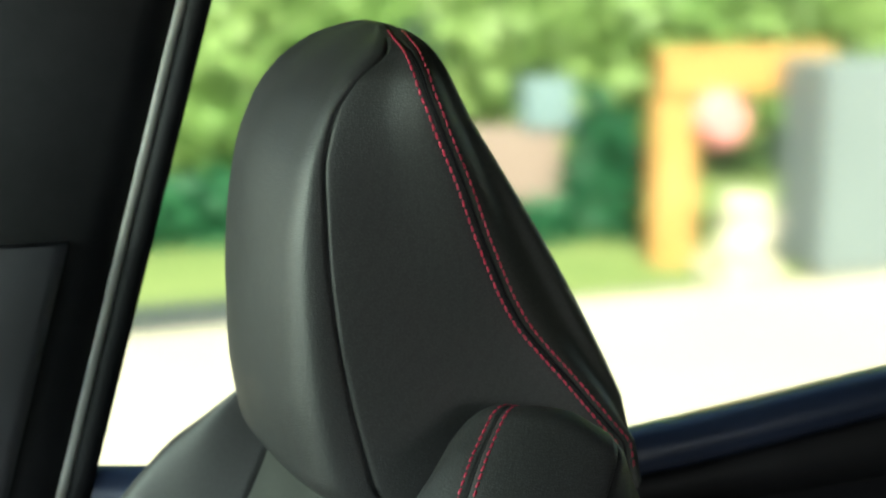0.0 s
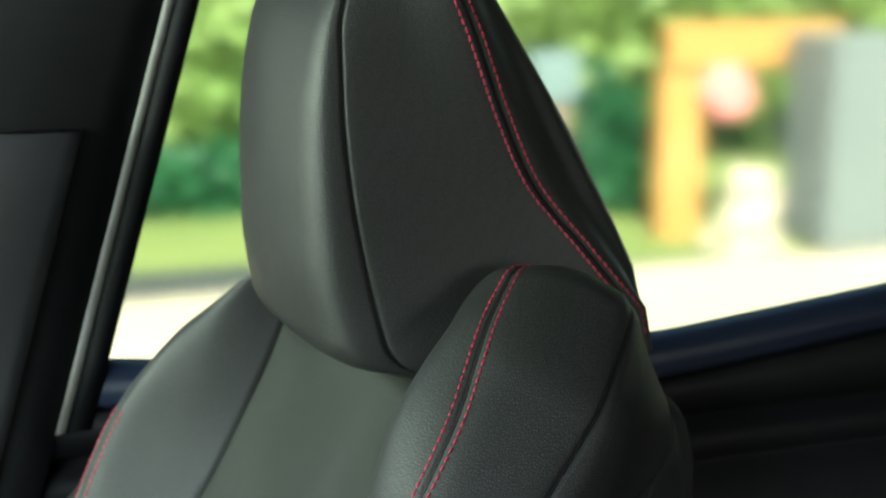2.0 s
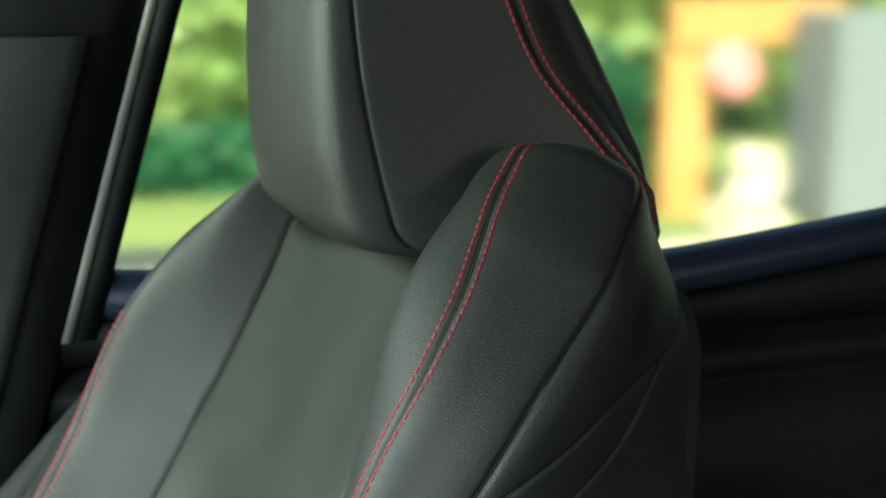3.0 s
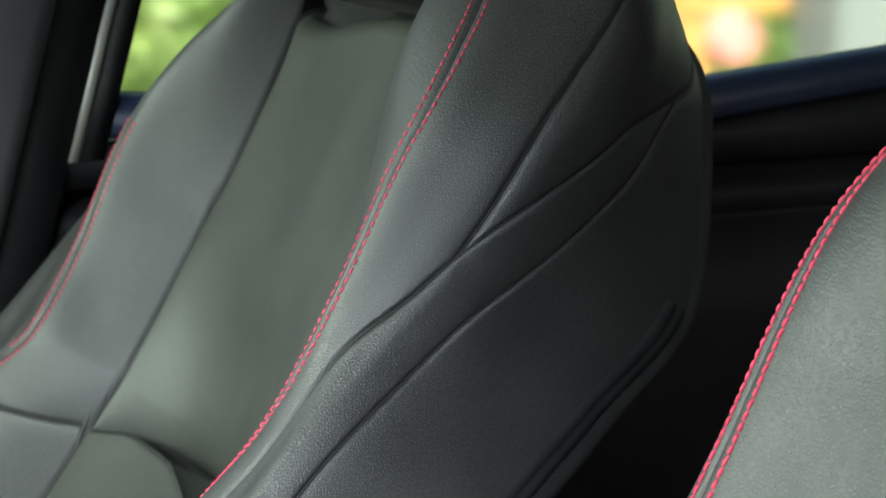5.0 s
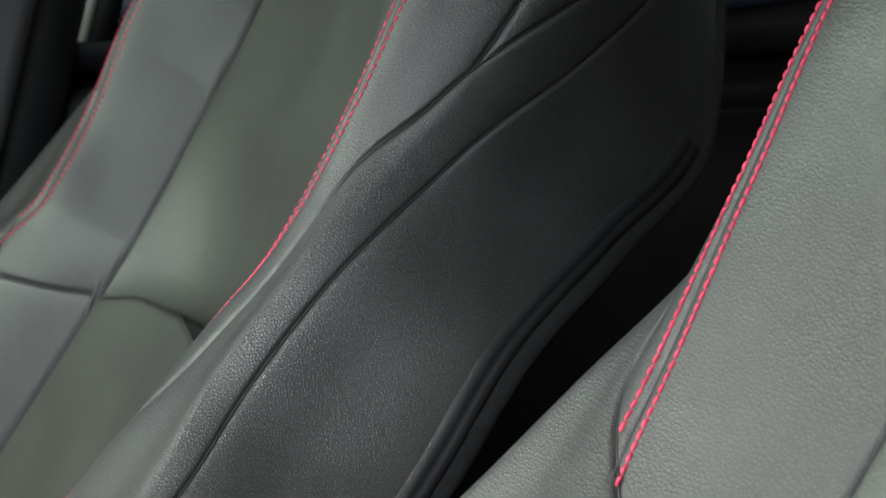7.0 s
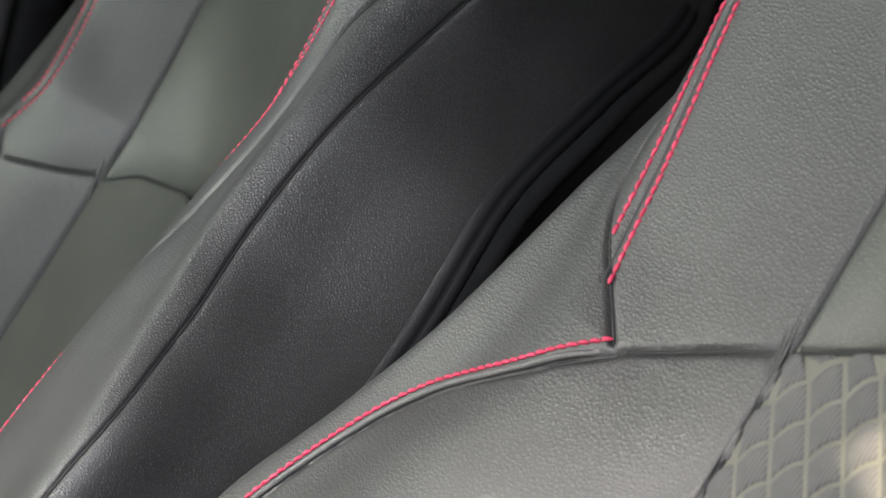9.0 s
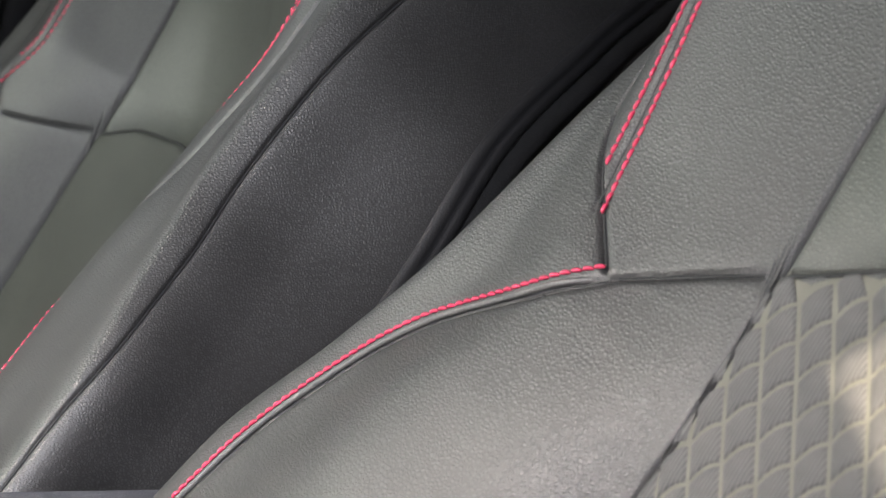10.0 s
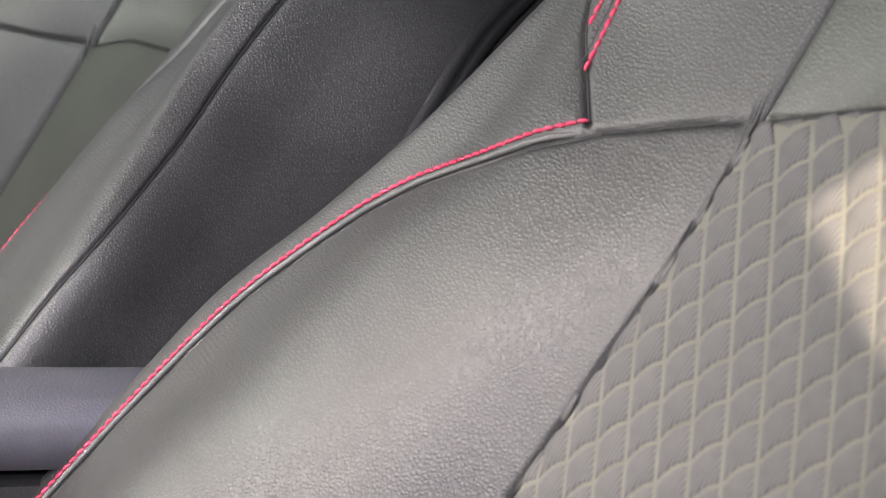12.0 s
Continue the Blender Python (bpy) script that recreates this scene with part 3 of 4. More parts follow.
def quilt(parent, side, drop, s_end):
    """Padded lozenges of ribbed cloth, each a small cushion of its own, cut off where the seams run."""
    steps = ((1.0, -0.0003), (0.95, 0.0), (0.80, 0.0004), (0.42, 0.0007), (0.0, 0.0008))
    arch = lambda a, b, q: (a[0] + (b[0] - a[0]) * q + 0.26 * q * (1 - q), a[1] + (b[1] - a[1]) * q - 0.26 * q * (1 - q))
    east, south, west, north = (0.5, 0), (0, 0.5), (-0.5, 0), (0, -0.5)
    corners = [east, south] + [arch(south, west, q) for q in (0.25, 0.5, 0.75)] + [west, north] + [arch(north, east, q) for q in (0.25, 0.5, 0.75)]
    k, m = 0.90, len(corners)
    base = [(cu * QUILT_U * k * r, cs * QUILT_S * k * r, z) for r, z in steps[:4] for cu, cs in corners] + [(0, 0, steps[4][1])]
    faces = [(j * m + i, j * m + (i + 1) % m, (j + 1) * m + (i + 1) % m, (j + 1) * m + i) for j in range(3) for i in range(m)]
    faces += [(3 * m + i, 3 * m + (i + 1) % m, 4 * m) for i in range(m)]
    whole = mesh_of("quilt_lozenge", base, faces, RIBBED)
    for row in range(0, 70):
        s = float(raised(cross_seam_s(0.0, drop), drop)) - 0.012 + row * QUILT_S / 2
        if s > s_end:
            break
        edge = smooth_track(S_KNOTS, SEAM_U, np.array([s]))[0]
        seam_lean = (smooth_track(S_KNOTS, SEAM_U, np.array([s + 0.01]))[0] - edge) / 0.01
        for col in range(-10, 11):
            u = (col + 0.5 * (row % 2)) * QUILT_U
            wv = u / edge + 1e-5
            for _ in range(4):
                got = surface(np.array([s]), np.array([wv]), side)[0, 1] * side
                wv = wv + (u - got) / edge
            gap = float(lowered(s, drop)) - cross_seam_s(np.array([min(abs(wv), 1.0)]), drop)[0]
            if abs(u) > edge + 0.4 * QUILT_U or gap < -0.4 * QUILT_S:
                continue
            inside = min(abs(wv), 0.985) * (1 if wv > 0 else -1)
            sink = max(0.0006 * math.exp(-abs(1 - abs(inside)) * edge / 0.004), 0.0014 * math.exp(-max(gap, 0) / 0.006))
            p, n = along(np.array([s]), np.array([inside]), side, -sink + 0.0003)
            z = Vector(n[0]).normalized()
            y = Vector((SLOPE_DOWN[0], 0, SLOPE_DOWN[1]))
            y = (y - z * y.dot(z)).normalized()
            x = y.cross(z)
            shift_u = u - inside / wv * u if abs(inside) < abs(wv) else 0.0
            me = whole
            if abs(u) + QUILT_U / 2 > edge - 0.001 or gap < QUILT_S / 2 + 0.005:
                cut = []
                for a, b, c in base:
                    lim = edge + seam_lean * b - 0.0008
                    ua = max(-lim, min(lim, u + a * side))
                    here = float(lowered(s + b, drop)) - cross_seam_s(np.array([min(abs(ua) / edge, 1.0)]), drop)[0]
                    bb = b + max(0.0, 0.0012 - here)
                    cut.append(((ua - (u - shift_u)) * side, bb, c))
                span_u, span_s = max(q[0] for q in cut) - min(q[0] for q in cut), max(q[1] for q in cut) - min(q[1] for q in cut)
                if span_u < 0.003 or span_s < 0.003:
                    continue
                me = mesh_of("quilt_lozenge", cut, faces, RIBBED)
            ob = child("quilt_lozenge", me, parent)
            ob.matrix_local = Matrix.Translation(p[0]) @ Matrix((x, y, z)).transposed().to_4x4()


HEAD_Z = (1.2515, 1.2470, 1.2385, 1.2250, 1.2050, 1.1750, 1.1350, 1.0950, 1.0550, 1.0150, 0.9750, 0.9200)
HEAD_FRONT = (.3130, .3045, .2900, .2740, .2595, .2460, .2384, .2362, .2368, .2424, .2546, .3550)
HEAD_SEAM = ((.3130, .3085, .2980, .2796, .2660, .2596, .2600, .2629, .2689, .2776, .2896, .3771),
             (.012, .040, .0648, .0712, .0743, .0783, .0818, .0857, .0899, .0953, .1011, .1000))
HEAD_RED = ((.3135, .3120, .3110, .3120, .3178, .3301, .3452, .3634, .3950, .4257, .4532, .4755),
            (.012, .042, .0763, .0913, .0973, .0978, .0972, .0985, .1067, .1207, .1331, .1399))
HEAD_BACK = ((.3140, .3230, .3285, .3350, .3446, .3629, .3874, .4098, .4289, .4451, .4635, .4966),
             (.012, .0404, .0601, .0686, .0709, .0725, .0739, .0756, .0800, .0876, .0992, .1085))


HEAD_BOTTOM = 0.992


def head_ring(z):
    tr = lambda v: smooth_track(HEAD_Z[::-1], v[::-1], z)
    f, sx, su, rx, ru, bx, bu = tr(HEAD_FRONT), tr(HEAD_SEAM[0]), tr(HEAD_SEAM[1]), tr(HEAD_RED[0]), tr(HEAD_RED[1]), tr(HEAD_BACK[0]), tr(HEAD_BACK[1])
    tuck = HEAD_BOTTOM - z                     # the pad's rounded lower edge and its underside
    lip = np.where(tuck < -0.018, 0.0, 0.018 - np.sqrt(np.clip(0.018**2 - np.clip(tuck + 0.018, 0, 0.018) ** 2, 0, None))) + np.clip(tuck, 0, 1) * 3.0
    f, sx = f + lip, sx + lip * 0.85
    rx = np.maximum(rx - np.clip(1.022 - z, 0, 1) * 0.70 - np.clip(0.9965 - z, 0, 1) * 2.5, sx + 0.004)
    bx = np.maximum(bx - np.clip(1.04 - z, 0, 1) * 0.30 - np.clip(1.0 - z, 0, 1) * 4.0, rx + 0.003)
    return np.array([np.stack(r, -1) for r in (
        (f, 0 * f), (f + 0.002, 0.55 * su), (0.69 * f + 0.31 * sx, 0.885 * su), (sx, su),
        (0.5 * (sx + rx), 0.65 * su + 0.35 * ru + 0.001), (rx, ru), (0.45 * rx + 0.55 * bx, 0.40 * ru + 0.60 * bu + 0.004), (bx, bu), (bx + 0.012 * np.clip((1.2515 - z) / 0.03, 0, 1), 0 * bx))])


def head_surface(z, w, side):
    """w: 0 front middle, 3 front seam, 5 stitched seam, 7 back edge, 8 back middle; negative on the outer half."""
    z, w = np.broadcast_arrays(np.asarray(z, float), np.asarray(w, float))
    shape = z.shape
    z, w = z.ravel(), w.ravel()
    ctl = head_ring(z)
    aw = np.abs(w)
    i = np.clip(np.floor(aw).astype(int), 0, 7)
    k = np.arange(len(z))
    flip = np.array([1, -1])
    p1, p2 = ctl[i, k], ctl[i + 1, k]
    p0 = np.where((i > 0)[:, None], ctl[np.maximum(i - 1, 0), k], ctl[1, k] * flip)
    p3 = np.where((i < 7)[:, None], ctl[np.minimum(i + 2, 8), k], ctl[7, k] * flip)
    x = (aw - i)[:, None]
    m1, m2 = (p2 - p0) / 2, (p3 - p1) / 2
    q = ((2 * x**3 - 3 * x**2 + 1) * p1 + (x**3 - 2 * x**2 + x) * m1 + (3 * x**2 - 2 * x**3) * p2 + (x**3 - x**2) * m2)
    return np.stack([q[:, 0], q[:, 1] * np.sign(w) * side, z], axis=-1).reshape(*shape, 3)


def head_along(z, w, side, lift, sign):
    z, w = np.asarray(z, float), np.asarray(w, float) * sign
    p = head_surface(z, w, side)
    n = np.cross(head_surface(z, w + 0.02, side) - p, head_surface(z - 0.001, w, side) - p) * side
    n /= np.linalg.norm(n, axis=1)[:, None] + 1e-12
    out = p - np.stack([np.full_like(z, 0.32), 0 * z, z], -1)
    n *= np.sign((n * out).sum(axis=1))[:, None]
    return p + n * lift, n


def build_headrest(parent, side):
    z = np.concatenate([np.linspace(1.2502, 1.225, 30, endpoint=False), np.linspace(1.225, 0.984, 166)])
    half = np.concatenate([np.linspace(0, 3, 70, endpoint=False), np.linspace(3, 5, 80, endpoint=False), np.linspace(5, 7, 40, endpoint=False), np.linspace(7, 8, 12)])
    w = np.concatenate([-half[:0:-1], half])
    Z, W = np.meshgrid(z, w, indexing="ij")
    P = head_surface(Z, W, side)
    Gz, Gw = np.gradient(P, axis=0), np.gradient(P, w, axis=1)
    N = np.cross(Gw, Gz)
    N /= np.linalg.norm(N, axis=2)[..., None] + 1e-12
    out = P - np.stack([np.full_like(Z, 0.33), 0 * Z, Z - 0.02], -1)
    N *= np.where((N * out).sum(axis=2) < 0, -1, 1)[..., None]
    per_w = np.linalg.norm(Gw, axis=2)
    A = np.abs(W)
    d3, d5 = np.abs(A - 3) * per_w, np.abs(A - 5) * per_w
    sink = np.maximum((0.0018 * np.exp(-(d3 / 0.0011) ** 2) + 0.0010 * np.exp(-d3 / 0.006)) * np.clip((1.2465 - Z) / 0.006, 0, 1), 0.0012 * np.exp(-(d5 / 0.0012) ** 2) + 0.0010 * np.exp(-d5 / 0.006))
    sink = sink * np.clip((1.2515 - Z) / 0.014, 0, 1)   # the seams run out on the crown
    P = P - N * sink[..., None]
    rows, cols = Z.shape
    index = np.arange(rows * cols).reshape(rows, cols)
    quads = np.stack([index[:-1, :-1], index[1:, :-1], index[1:, 1:], index[:-1, 1:]], axis=-1)
    if side > 0:
        quads = quads[..., ::-1]
    ac, wc = 0.5 * (np.abs(w[:-1]) + np.abs(w[1:])), 0.5 * (w[:-1] + w[1:])
    flat = P.reshape(-1, 3)
    pads = []
    for name, mat, cols_in in (("front_pad", LEATHER, ac < 3), ("side_panel", LEATHER, (ac > 3) & (ac < 5) & (wc > 0)), ("side_panel", LEATHER, (ac > 3) & (ac < 5) & (wc < 0)),
                               ("rear_shell", LEATHER_SMOOTH, ac > 5)):
        q = quads[:, cols_in].reshape(-1, 4)
        used, inverse = np.unique(q.ravel(), return_inverse=True)
        pads.append(child(name, mesh_of(name, flat[used], inverse.reshape(-1, 4).tolist(), mat), parent))
    for ring, name in ((P[0], "top_cap"), (P[-1], "underside")):
        child(name, mesh_of(name, np.concatenate([[ring.mean(axis=0)], ring]), [(0, i, i + 1) for i in range(1, len(ring))], LEATHER), parent)
    for sign, panel in ((1, pads[1]), (-1, pads[2])):
        # dark tubes along the headrest seams, painted shade
        for wv, lift, r, crown in ((3.0, -0.0026, 0.0007, 1.2430), (5.0, -0.0018, 0.0008, 1.2485)):
            zz = np.linspace(crown, 1.004, 160)
            p, n = head_along(zz, np.full_like(zz, wv), side, lift, sign)
            child("seam_shadow_line", tube_mesh("seam_shadow_line", p, r, SEAM), panel)
        step = np.linalg.norm(head_surface(zz, np.full_like(zz, 5.05) * sign, side) - head_surface(zz, np.full_like(zz, 4.95) * sign, side), axis=1) / 0.1
        for off in (-0.0042, 0.0042):
            p, n = head_along(zz, 5.0 + off / step, side, -0.0005, sign)
            child("stitching", stitches_mesh("stitching", p, n), panel, "row of red stitching")


def build_cushion(parent, side):
    """The seat's cushion: a padded middle between two raised bolsters, with seams between."""
    xs = np.linspace(-0.50, -0.005, 40)
    us = np.linspace(-0.255, 0.255, 70)
    top = []
    for x in xs:
        nose = 0.05 * max(0.0, (-0.44 - x) / 0.06) ** 2
        row = []
        for u in us:
            a = abs(u)
            wing = 0.045 * math.exp(-((a - 0.20) / 0.035) ** 2) if a < 0.20 else 0.045 * math.sqrt(max(0.0, 1 - ((a - 0.20) / 0.056) ** 2))
            groove = 0.006 * math.exp(-((a - 0.14) / 0.005) ** 2)
            row.append((x, u * side, 0.405 + 0.06 * (0.0 - x) / 0.5 + wing - groove - nose))
        top.append(row)
    n = len(us)
    verts = [p for row in top for p in row] + [(x, u * side, 0.29) for x, u in ((xs[0], us[0]), (xs[0], us[-1]), (xs[-1], us[-1]), (xs[-1], us[0]))]
    faces = [(r * n + c, r * n + c + 1, (r + 1) * n + c + 1, (r + 1) * n + c) for r in range(len(xs) - 1) for c in range(n - 1)]
    base, last = len(xs) * n, (len(xs) - 1) * n
    faces += [tuple(range(n)) + (base + 1, base), tuple(range(last + n - 1, last - 1, -1)) + (base + 3, base + 2),
              tuple(r * n for r in range(len(xs) - 1, -1, -1)) + (base, base + 3), tuple(r * n + n - 1 for r in range(len(xs))) + (base + 2, base + 1)]
    child("cushion", mesh_of("cushion", verts, faces, LEATHER), parent, "black leather seat cushion with raised sides")
    part("seat_base", box_bm((-0.42, -0.20, 0.279), (-0.02, 0.20, 0.30), 0.006), PLASTIC, parent)


def car_seat(name, where, side, drop, lower_insert, label):
    root = empty(name, where, label, "car seat", "front seats")
    panels = build_backrest(root, side, drop, lower_insert)
    backrest_trim(panels, side, drop)
    build_headrest(root, side)
    build_cushion(root, side)
    return root, panels


far_seat, far_panels = car_seat("car_seat", pose(0, 0.90, 0), -1, 0.078, LEATHER_SMOOTH, "black leather sports seat with red double stitching beside the far window")
near_seat, near_panels = car_seat("car_seat", pose(0.0395, 0.2065, -0.0012), 1, 0.0, QUILT_LINE, "black leather sports seat with quilted insert and red stitching")
quilt(near_panels["lower_insert", 1], 1, 0.0, 0.39)


# ---- the car round the seats ----
def line_x(z):
    """x of the slanting front edge of the rear side window."""
    return 0.179 + (z - 0.945) * 0.284


car = empty("car_body", pose(0, 0, 0), "dark car cabin with black trim and large side windows", "car", kind="structure")
# B pillar beside the front seat
zs = np.linspace(0.30, 1.42, 24)
rings = []
for z in zs:
    x1 = line_x(z)
    x0 = x1 - 0.24
    rings.append([(x0, 1.20, z), (x0, 1.165, z), (x0 + 0.015, 1.150, z), (x1 - 0.035, 1.150, z), (x1 - 0.006, 1.157, z), (x1 + 0.006, 1.20, z)])
part("pillar_trim", loft_bm(rings), PLASTIC, car, "black upper pillar trim")
rings = []
for z in np.linspace(0.30, 1.085, 16):
    x1 = line_x(z) - 0.045
    rings.append([(x1 - 0.20, 1.156, z), (x1 - 0.195, 1.140, z), (x1 - 0.012, 1.132, z), (x1, 1.140, z), (x1 + 0.002, 1.156, z)])
part("pillar_pad", loft_bm(rings), PILLAR, car, "grey lower pillar trim panel")
rings = []
for z in np.linspace(0.86, 1.40, 12):
    arc = [(line_x(z) - 0.0035 - 0.0060 * math.cos(a), 1.162 - 0.006 * math.sin(a), z) for a in np.linspace(0, math.pi, 9)]
    rings.append([(line_x(z) - 0.0095, 1.172, z), *arc, (line_x(z) + 0.0025, 1.172, z)])
part("trim_strip", loft_bm(rings), CHROME, car, "satin metal strip along the window frame")
rings = [[(line_x(z) + 0.002, 1.19, z), (line_x(z) + 0.003, 1.157, z), (line_x(z) + 0.020, 1.160, z), (line_x(z) + 0.023, 1.19, z)] for z in np.linspace(0.86, 1.40, 12)]
part("window_seal", loft_bm(rings), PLASTIC, car, "black rubber window seal")
# rear door: rolled sill that widens towards the rear, panel with armrest
xs = np.linspace(-1.20, 1.60, 60)


def sill_at(x):
    """Inner edge y and top z of the sill."""
    k = min(1.0, max(0.0, (x - 0.25) / 0.35))
    k = k * k * (3 - 2 * k)
    return 1.155 - 0.035 * k + 0.03 * min(1.0, max(0.0, (0.25 - x) / 0.07)), 0.908 - 0.004 * k + 0.105 * max(0.0, x - 0.62)


rings = []
for x in xs:
    y, z = sill_at(x)
    rings.append([(x, 1.20, z - 0.03), (x, y + 0.02, z - 0.007), (x, y, z), (x, y - 0.012, z - 0.004), (x, y - 0.020, z - 0.014), (x, y - 0.0220, z - 0.028), (x, y - 0.018, z - 0.034), (x, 1.20, z - 0.038)])
part("door_sill", loft_bm(rings), SOFT_BLUE, car, "blue-black padded window sill")
rings = []
for x in xs:
    y, z = sill_at(x)
    rings.append([(x, 1.205, z - 0.040), (x, y - 0.0155, z - 0.0355), (x, y - 0.021, z - 0.038), (x, y - 0.025, 0.858), (x, y - 0.018, 0.838), (x, 1.205, 0.836)])
part("door_upper_panel", loft_bm(rings), DOOR, car, "black padded upper door panel")
rings = []
for x in xs:
    y, z = sill_at(x)
    rings.append([(x, 1.21, 0.8345), (x, y + 0.02, 0.8345), (x, y + 0.02, 0.823), (x, y - 0.012, 0.821), (x, y - 0.016, 0.797), (x, y - 0.004, 0.794),
                  (x, y - 0.004, 0.788), (x, y - 0.018, 0.784), (x, y - 0.022, 0.70), (x, y + 0.02, 0.30), (x, 1.21, 0.30)])
part("door_panel", loft_bm(rings), DOOR, car, "black rear door panel")
part("rear_window_glass", box_bm((0.15, 1.192, 0.85), (1.60, 1.196, 1.40)), BLUR_GLASS, car, "side window glass, roughened to blur the view outside").visible_shadow = False
# mostly unseen shell that closes the cabin and shapes its light
part("roof", box_bm((-0.30, -0.30, 1.42), (2.0, 1.26, 1.48), 0.01), HEADLINER, car, "dark cloth headliner")
# unseen strip added to keep the near lamp off the far shoulder
part("roof_corner_blocker", box_bm((-0.80, -0.30, 1.42), (-0.40, 0.05, 1.48), 0.008), HEADLINER, car)
part("floor", box_bm((-1.4, -0.30, 0.22), (2.0, 1.26, 0.28), 0.01), CARPET, car)
part("far_side", prism_bm([(-1.4, 0.28), (0.0, 0.28), (0.0, 0.90), (-1.1, 0.93), (-1.4, 0.9)], 1.17, 1.24, 0.01), PLASTIC, car)
part("rear_wall", prism_bm([(1.62, 0.28), (2.0, 0.28), (2.0, 1.42), (1.80, 1.42), (1.62, 0.95)], -0.24, 1.24, 0.01), CARPET, car)
# near side is out of view, closed up to hold back side light
part("near_side", prism_bm([(-1.4, 0.28), (2.0, 0.28), (2.0, 0.95), (-1.1, 0.95), (-1.4, 0.9)], -0.30, -0.24, 0.01), PLASTIC, car)
part("near_centre_pillar", prism_bm([(0.17, 0.95), (0.36, 0.95), (0.40, 1.42), (0.24, 1.42)], -0.30, -0.24, 0.01), PLASTIC, car)
part("near_rear_pillar", prism_bm([(1.15, 0.95), (2.0, 0.95), (2.0, 1.42), (1.05, 1.42)], -0.30, -0.24, 0.01), PLASTIC, car)
# unseen blocker that trims the sun patch and shades the near upper panel
part("near_sun_blocker", prism_bm([(-0.32, 0.95), (0.050, 0.95), (-0.007, 1.42), (-0.28, 1.42)], -0.30, -0.24, 0.01), PLASTIC, car)
part("near_front_pillar", prism_bm([(-1.1, 0.95), (-0.98, 0.95), (-0.72, 1.42), (-0.84, 1.42)], -0.30, -0.24, 0.01), PLASTIC, car)
# unseen bar added to cut sun and lamp light from above
part("near_top_blocker", box_bm((-0.80, -0.30, 1.352), (1.20, -0.24, 1.418), 0.008), HEADLINER, car)
part("dashboard", box_bm((-1.35, -0.24, 0.28), (-0.75, 1.17, 0.92), 0.05, 3), PLASTIC, car)
# centre console
console = empty("centre_console", pose(0, 0, 0), "grey centre console with armrest lid between the seats", "console")
# the lid's long sides rise a little towards the front, and its top is softly rolled
rings = []
for x in np.linspace(-0.36, 0.118, 40):
    end = min(1.0, max(0.0, (0.118 - x) / 0.030))
    r = 0.022 * (1 - math.sqrt(1 - (1 - end) ** 2))
    top = 0.6360 - 0.13 * (x - 0.02)
    arc = [(x, 0.546 + (0.030 - r) * math.copysign(abs(math.cos(a)) ** 0.55, math.cos(a)), top - 0.012 + (0.012 - 0.2 * r) * math.sin(a) ** 0.75) for a in np.linspace(0.0, math.pi, 19)]
    rings.append([(x, 0.574 - r, top - 0.028), *arc, (x, 0.518 + r, top - 0.028)])
part("lid", loft_bm(rings), CONSOLE, console, "grey padded armrest lid")
part("console_body", prism_bm([(-0.75, 0.28), (0.12, 0.28), (0.12, 0.589), (-0.37, 0.652), (-0.75, 0.62)], 0.518, 0.575, 0.006), PLASTIC, console)

# ---- outside ----
ground = tagged(new("ground", mesh_of("ground", [(-60, -60, 0), (60, -60, 0), (60, 60, 0), (-60, 60, 0)], [(0, 1, 2, 3)], GROUND, False)), "pale sunlit paving round the car", "ground", kind="structure")


def leaf_cloud(name, centre, size, count, leaf, mat, seed):
    """A crown of many small leaves in uneven clumps."""
    rng = np.random.default_rng(seed)
    clumps = rng.normal(size=(max(6, count // 60), 3))
    clumps /= np.linalg.norm(clumps, axis=1)[:, None]
    clumps *= rng.uniform(0.35, 1.0, (len(clumps), 1)) ** 0.6
    c = clumps[rng.integers(0, len(clumps), count)] + rng.normal(scale=0.22, size=(count, 3))
    c = np.asarray(centre) + c * np.asarray(size)
    c[:, 2] = np.maximum(c[:, 2], 0.02)
    a = rng.normal(size=(count, 3))
    a /= np.linalg.norm(a, axis=1)[:, None]
    b = np.cross(a, rng.normal(size=(count, 3)))
    b /= np.linalg.norm(b, axis=1)[:, None]
    ln = leaf * rng.uniform(0.6, 1.3, (count, 1))
    v = np.stack([c - a * ln, c + b * ln * 0.45, c + a * ln, c - b * ln * 0.45], axis=1).reshape(-1, 3)
    return mesh_of(name, v, np.arange(count * 4).reshape(-1, 4).tolist(), mat, False)


def trunk_bm(x, y, r, h):
    rings = []
    for k in range(7):
        z = h * k / 6
        rr = r * (1.25 - 0.6 * k / 6)
        rings.append([(x + 0.05 * math.sin(k) + rr * math.cos(q * math.pi / 4), y + rr * math.sin(q * math.pi / 4), z) for q in range(8)])
    return loft_bm(rings)


def tree(x, y, h, r, seed, mat=None):
    t = empty("tree", pose(0, 0, 0), "leafy green tree in full sun beside the paving", "tree", "trees outside")
    part("trunk", trunk_bm(x, y, 0.12, h * 0.55), BARK, t)
    child("crown", leaf_cloud("crown", (x, y, h * 0.62), (r, r, h * 0.42), 5200, 0.11, mat or LEAF, seed), t)


def sheet(name, outline, z, mat, label, category):
    return tagged(new(name, mesh_of(name, [(x, y, z) for x, y in outline], [tuple(range(len(outline)))], mat, False)), label, category, kind="structure")


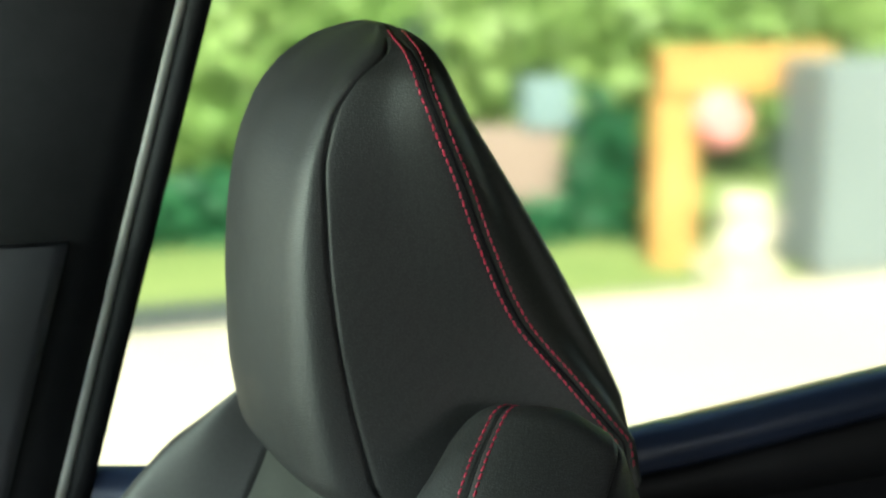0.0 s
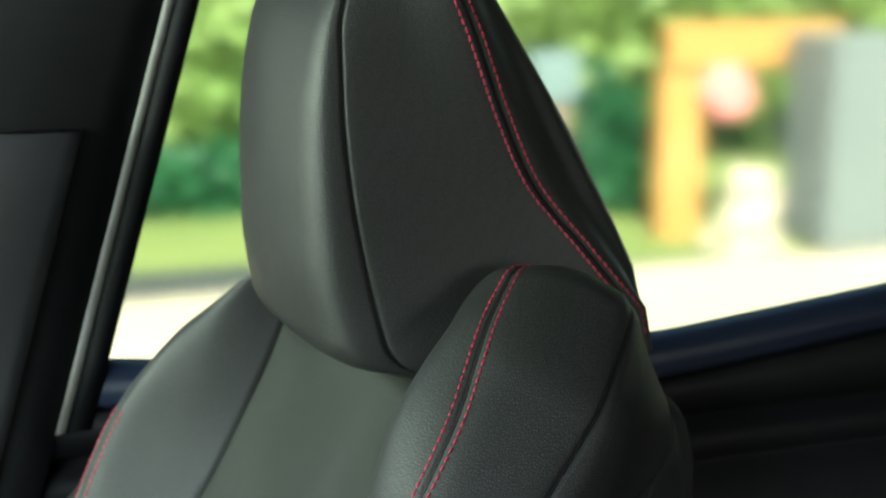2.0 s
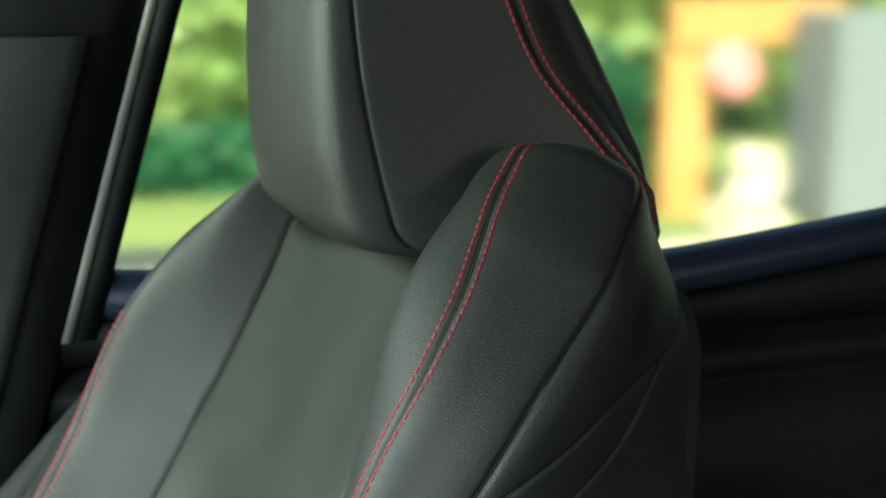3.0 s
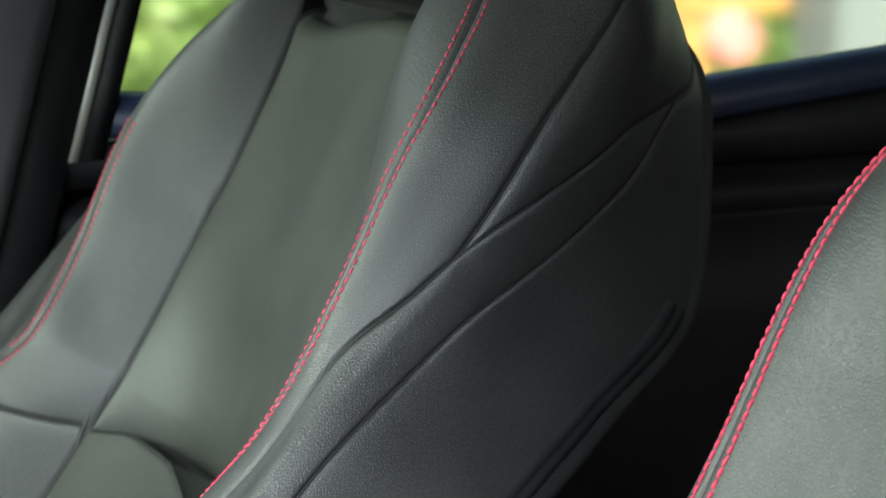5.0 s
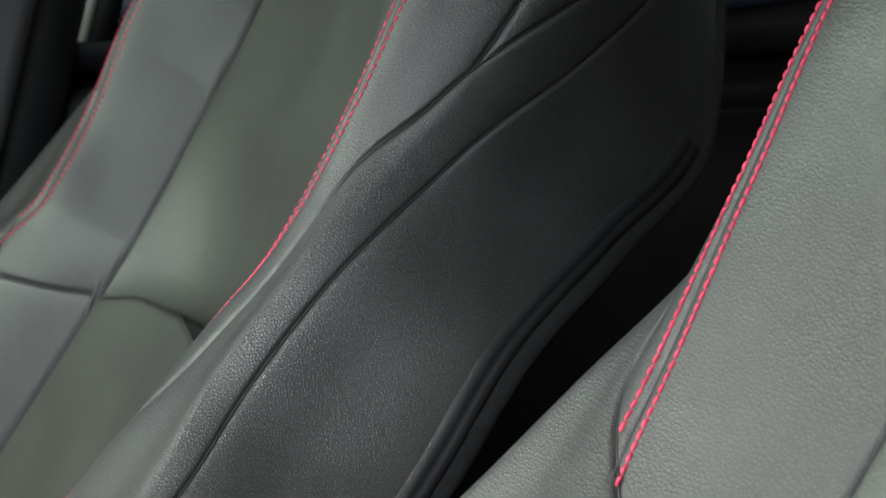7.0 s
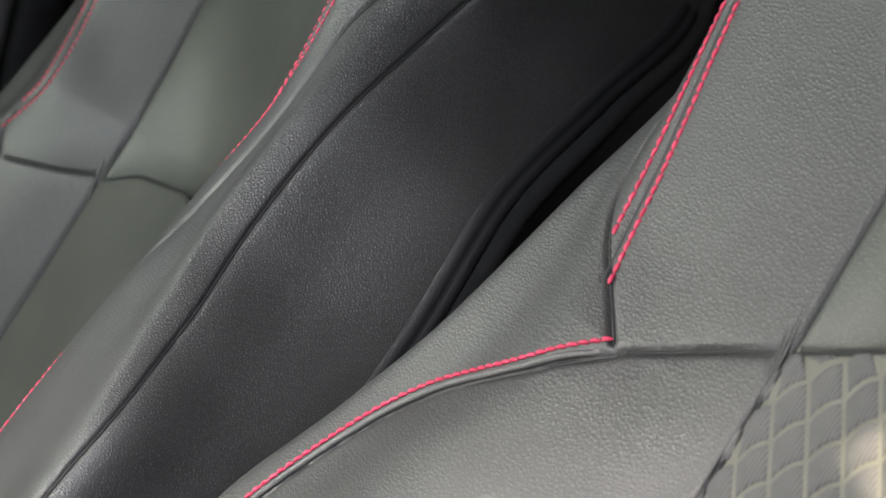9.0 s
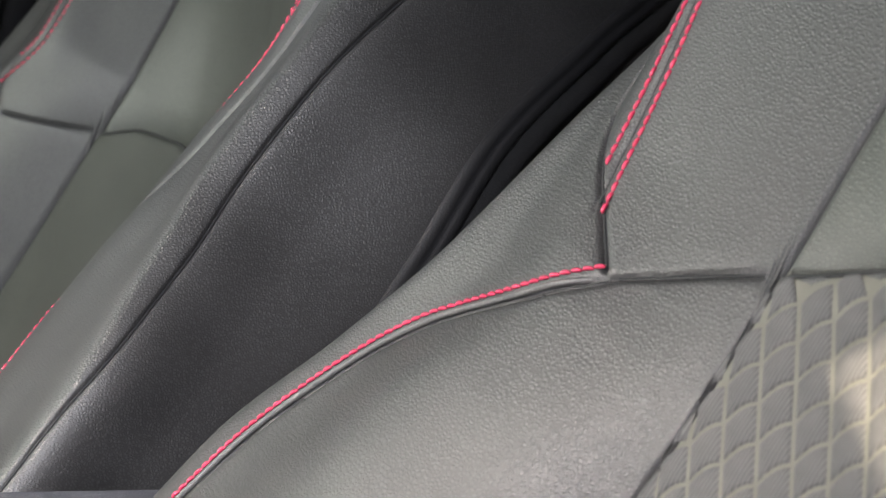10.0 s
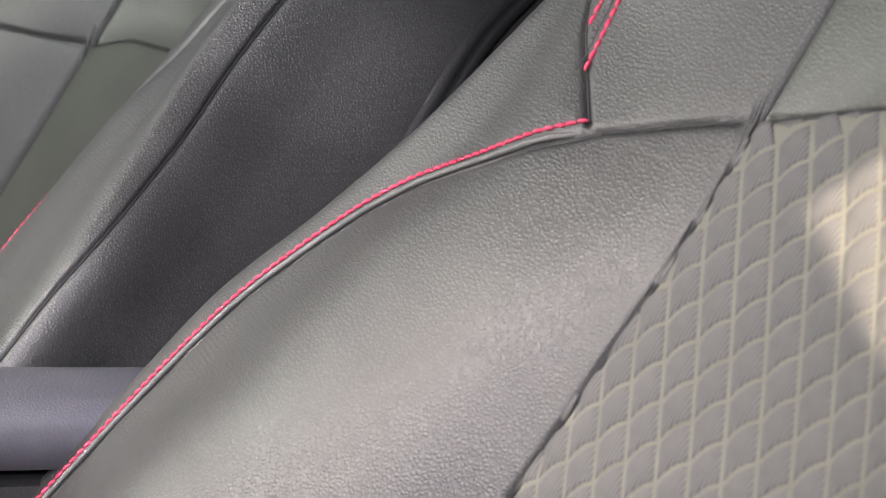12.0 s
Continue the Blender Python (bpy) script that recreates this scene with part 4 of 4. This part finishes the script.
sheet("lawn", [(-14, 5.2), (2.2, 5.2), (2.2, 4.85), (16, 4.70), (16, 26), (-14, 26)], 0.012, LAWN, "sunlit dry lawn behind the paving", "lawn")
kerb = tagged(new("kerb", None), "grey kerb strip between paving and lawn", "kerb", kind="structure")
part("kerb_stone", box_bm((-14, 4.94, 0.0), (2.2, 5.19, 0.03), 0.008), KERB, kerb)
for i, (x, y, h, r) in enumerate([(0.4, 8.4, 4.6, 1.5), (2.4, 8.8, 5.2, 1.7), (4.6, 8.2, 4.8, 1.6), (6.8, 8.4, 5.2, 1.8), (-1.8, 9.0, 5.2, 1.7), (3.6, 11.5, 6.5, 2.3), (9.2, 7.8, 5.0, 1.8)]):
    tree(x, y, h, r, 10 + i)


def shrub(name, centre, size, count, leaf, mat, seed, label, category):
    tagged(new(name, leaf_cloud(name, centre, size, count, leaf, mat, seed)), label, category, kind="stuff")


shrub("hedge", (1.45, 6.25, 0.10), (0.55, 0.18, 0.14), 3500, 0.05, LEAF_DARK, 3, "low dark green hedge on the lawn", "hedge")
shrub("bush", (1.30, 6.9, 0.55), (0.50, 0.3, 0.45), 4200, 0.07, LEAF, 6, "bright yellow-green bush in the sun", "bush")
shrub("bush", (2.10, 7.0, 0.75), (0.45, 0.3, 0.6), 4200, 0.07, LEAF, 7, "tall bright green bush in the sun", "bush")
shrub("bush", (3.35, 6.9, 0.75), (0.55, 0.3, 0.6), 5000, 0.07, LEAF, 8, "tall bright green bush behind the barrier", "bush")
shrub("bush", (4.35, 6.6, 0.9), (0.55, 0.3, 0.6), 5000, 0.07, LEAF, 9, "tall bright green bush behind the cabinet", "bush")
shrub("hedge", (2.96, 5.75, 0.22), (0.09, 0.18, 0.26), 2600, 0.05, LEAF_DARK, 4, "dark green bush behind the barrier", "hedge")
shrub("hedge", (2.58, 5.72, 0.06), (0.26, 0.10, 0.11), 2200, 0.05, LEAF_DARK, 21, "low green hedge before the garden wall", "hedge")
shrub("flower_bush", (3.10, 4.92, 0.06), (0.13, 0.10, 0.09), 1500, 0.03, FLOWER, 5, "pale blossoming bush on the paving", "bush")
shrub("flower_bush", (3.24, 5.12, 0.16), (0.07, 0.08, 0.08), 900, 0.03, FLOWER, 15, "pale blossoming bush by the barrier", "bush")
barrier = empty("barrier_frame", pose(0, 0, 0), "orange painted steel barrier frame with round red lamp", "barrier")
part("post", box_bm((2.875, 5.15, 0.0), (3.035, 5.23, 0.79), 0.01), ORANGE, barrier)
part("beam", box_bm((2.875, 5.13, 0.63), (3.60, 5.22, 0.79), 0.01), ORANGE, barrier)
bm = bmesh.new()
bmesh.ops.create_cone(bm, cap_ends=True, segments=24, radius1=0.105, radius2=0.08, depth=0.06, matrix=pose(3.10, 5.08, 0.545, 90))
part("lamp", bm, RED_SIGN, barrier, "round pale red lamp")
cabinet = empty("cabinet", pose(0, 0, 0), "grey blue sheet steel cabinet on the paving", "cabinet")
part("cabinet_case", box_bm((3.33, 4.78, 0.02), (4.6, 5.08, 0.76), 0.015), GREY_STEEL, cabinet)
part("plinth", box_bm((3.36, 4.80, 0.0), (4.57, 5.06, 0.02)), GREY_STEEL, cabinet)
wall = empty("garden_wall", pose(0, 0, 0), "beige rendered low garden wall with pale blue box on it", "wall")
part("wall_block", box_bm((2.44, 5.9, 0.0), (2.86, 6.1, 0.42), 0.01), BEIGE, wall)
part("meter_box", box_bm((2.70, 5.88, 0.42), (2.90, 6.0, 0.62), 0.015), PALE_BLUE, wall, "pale blue metal box")

# plain wall that closes the place on the near side
near_wall = empty("boundary_wall", pose(0, 0, 0), "plain dark brick boundary wall along the paving", "wall", kind="structure")
part("wall_face", box_bm((-14, -6.3, 0.0), (14, -6.0, 3.6), 0.02), BRICK, near_wall)
part("coping", box_bm((-14, -6.36, 3.6), (14, -5.94, 3.68), 0.01), KERB, near_wall)
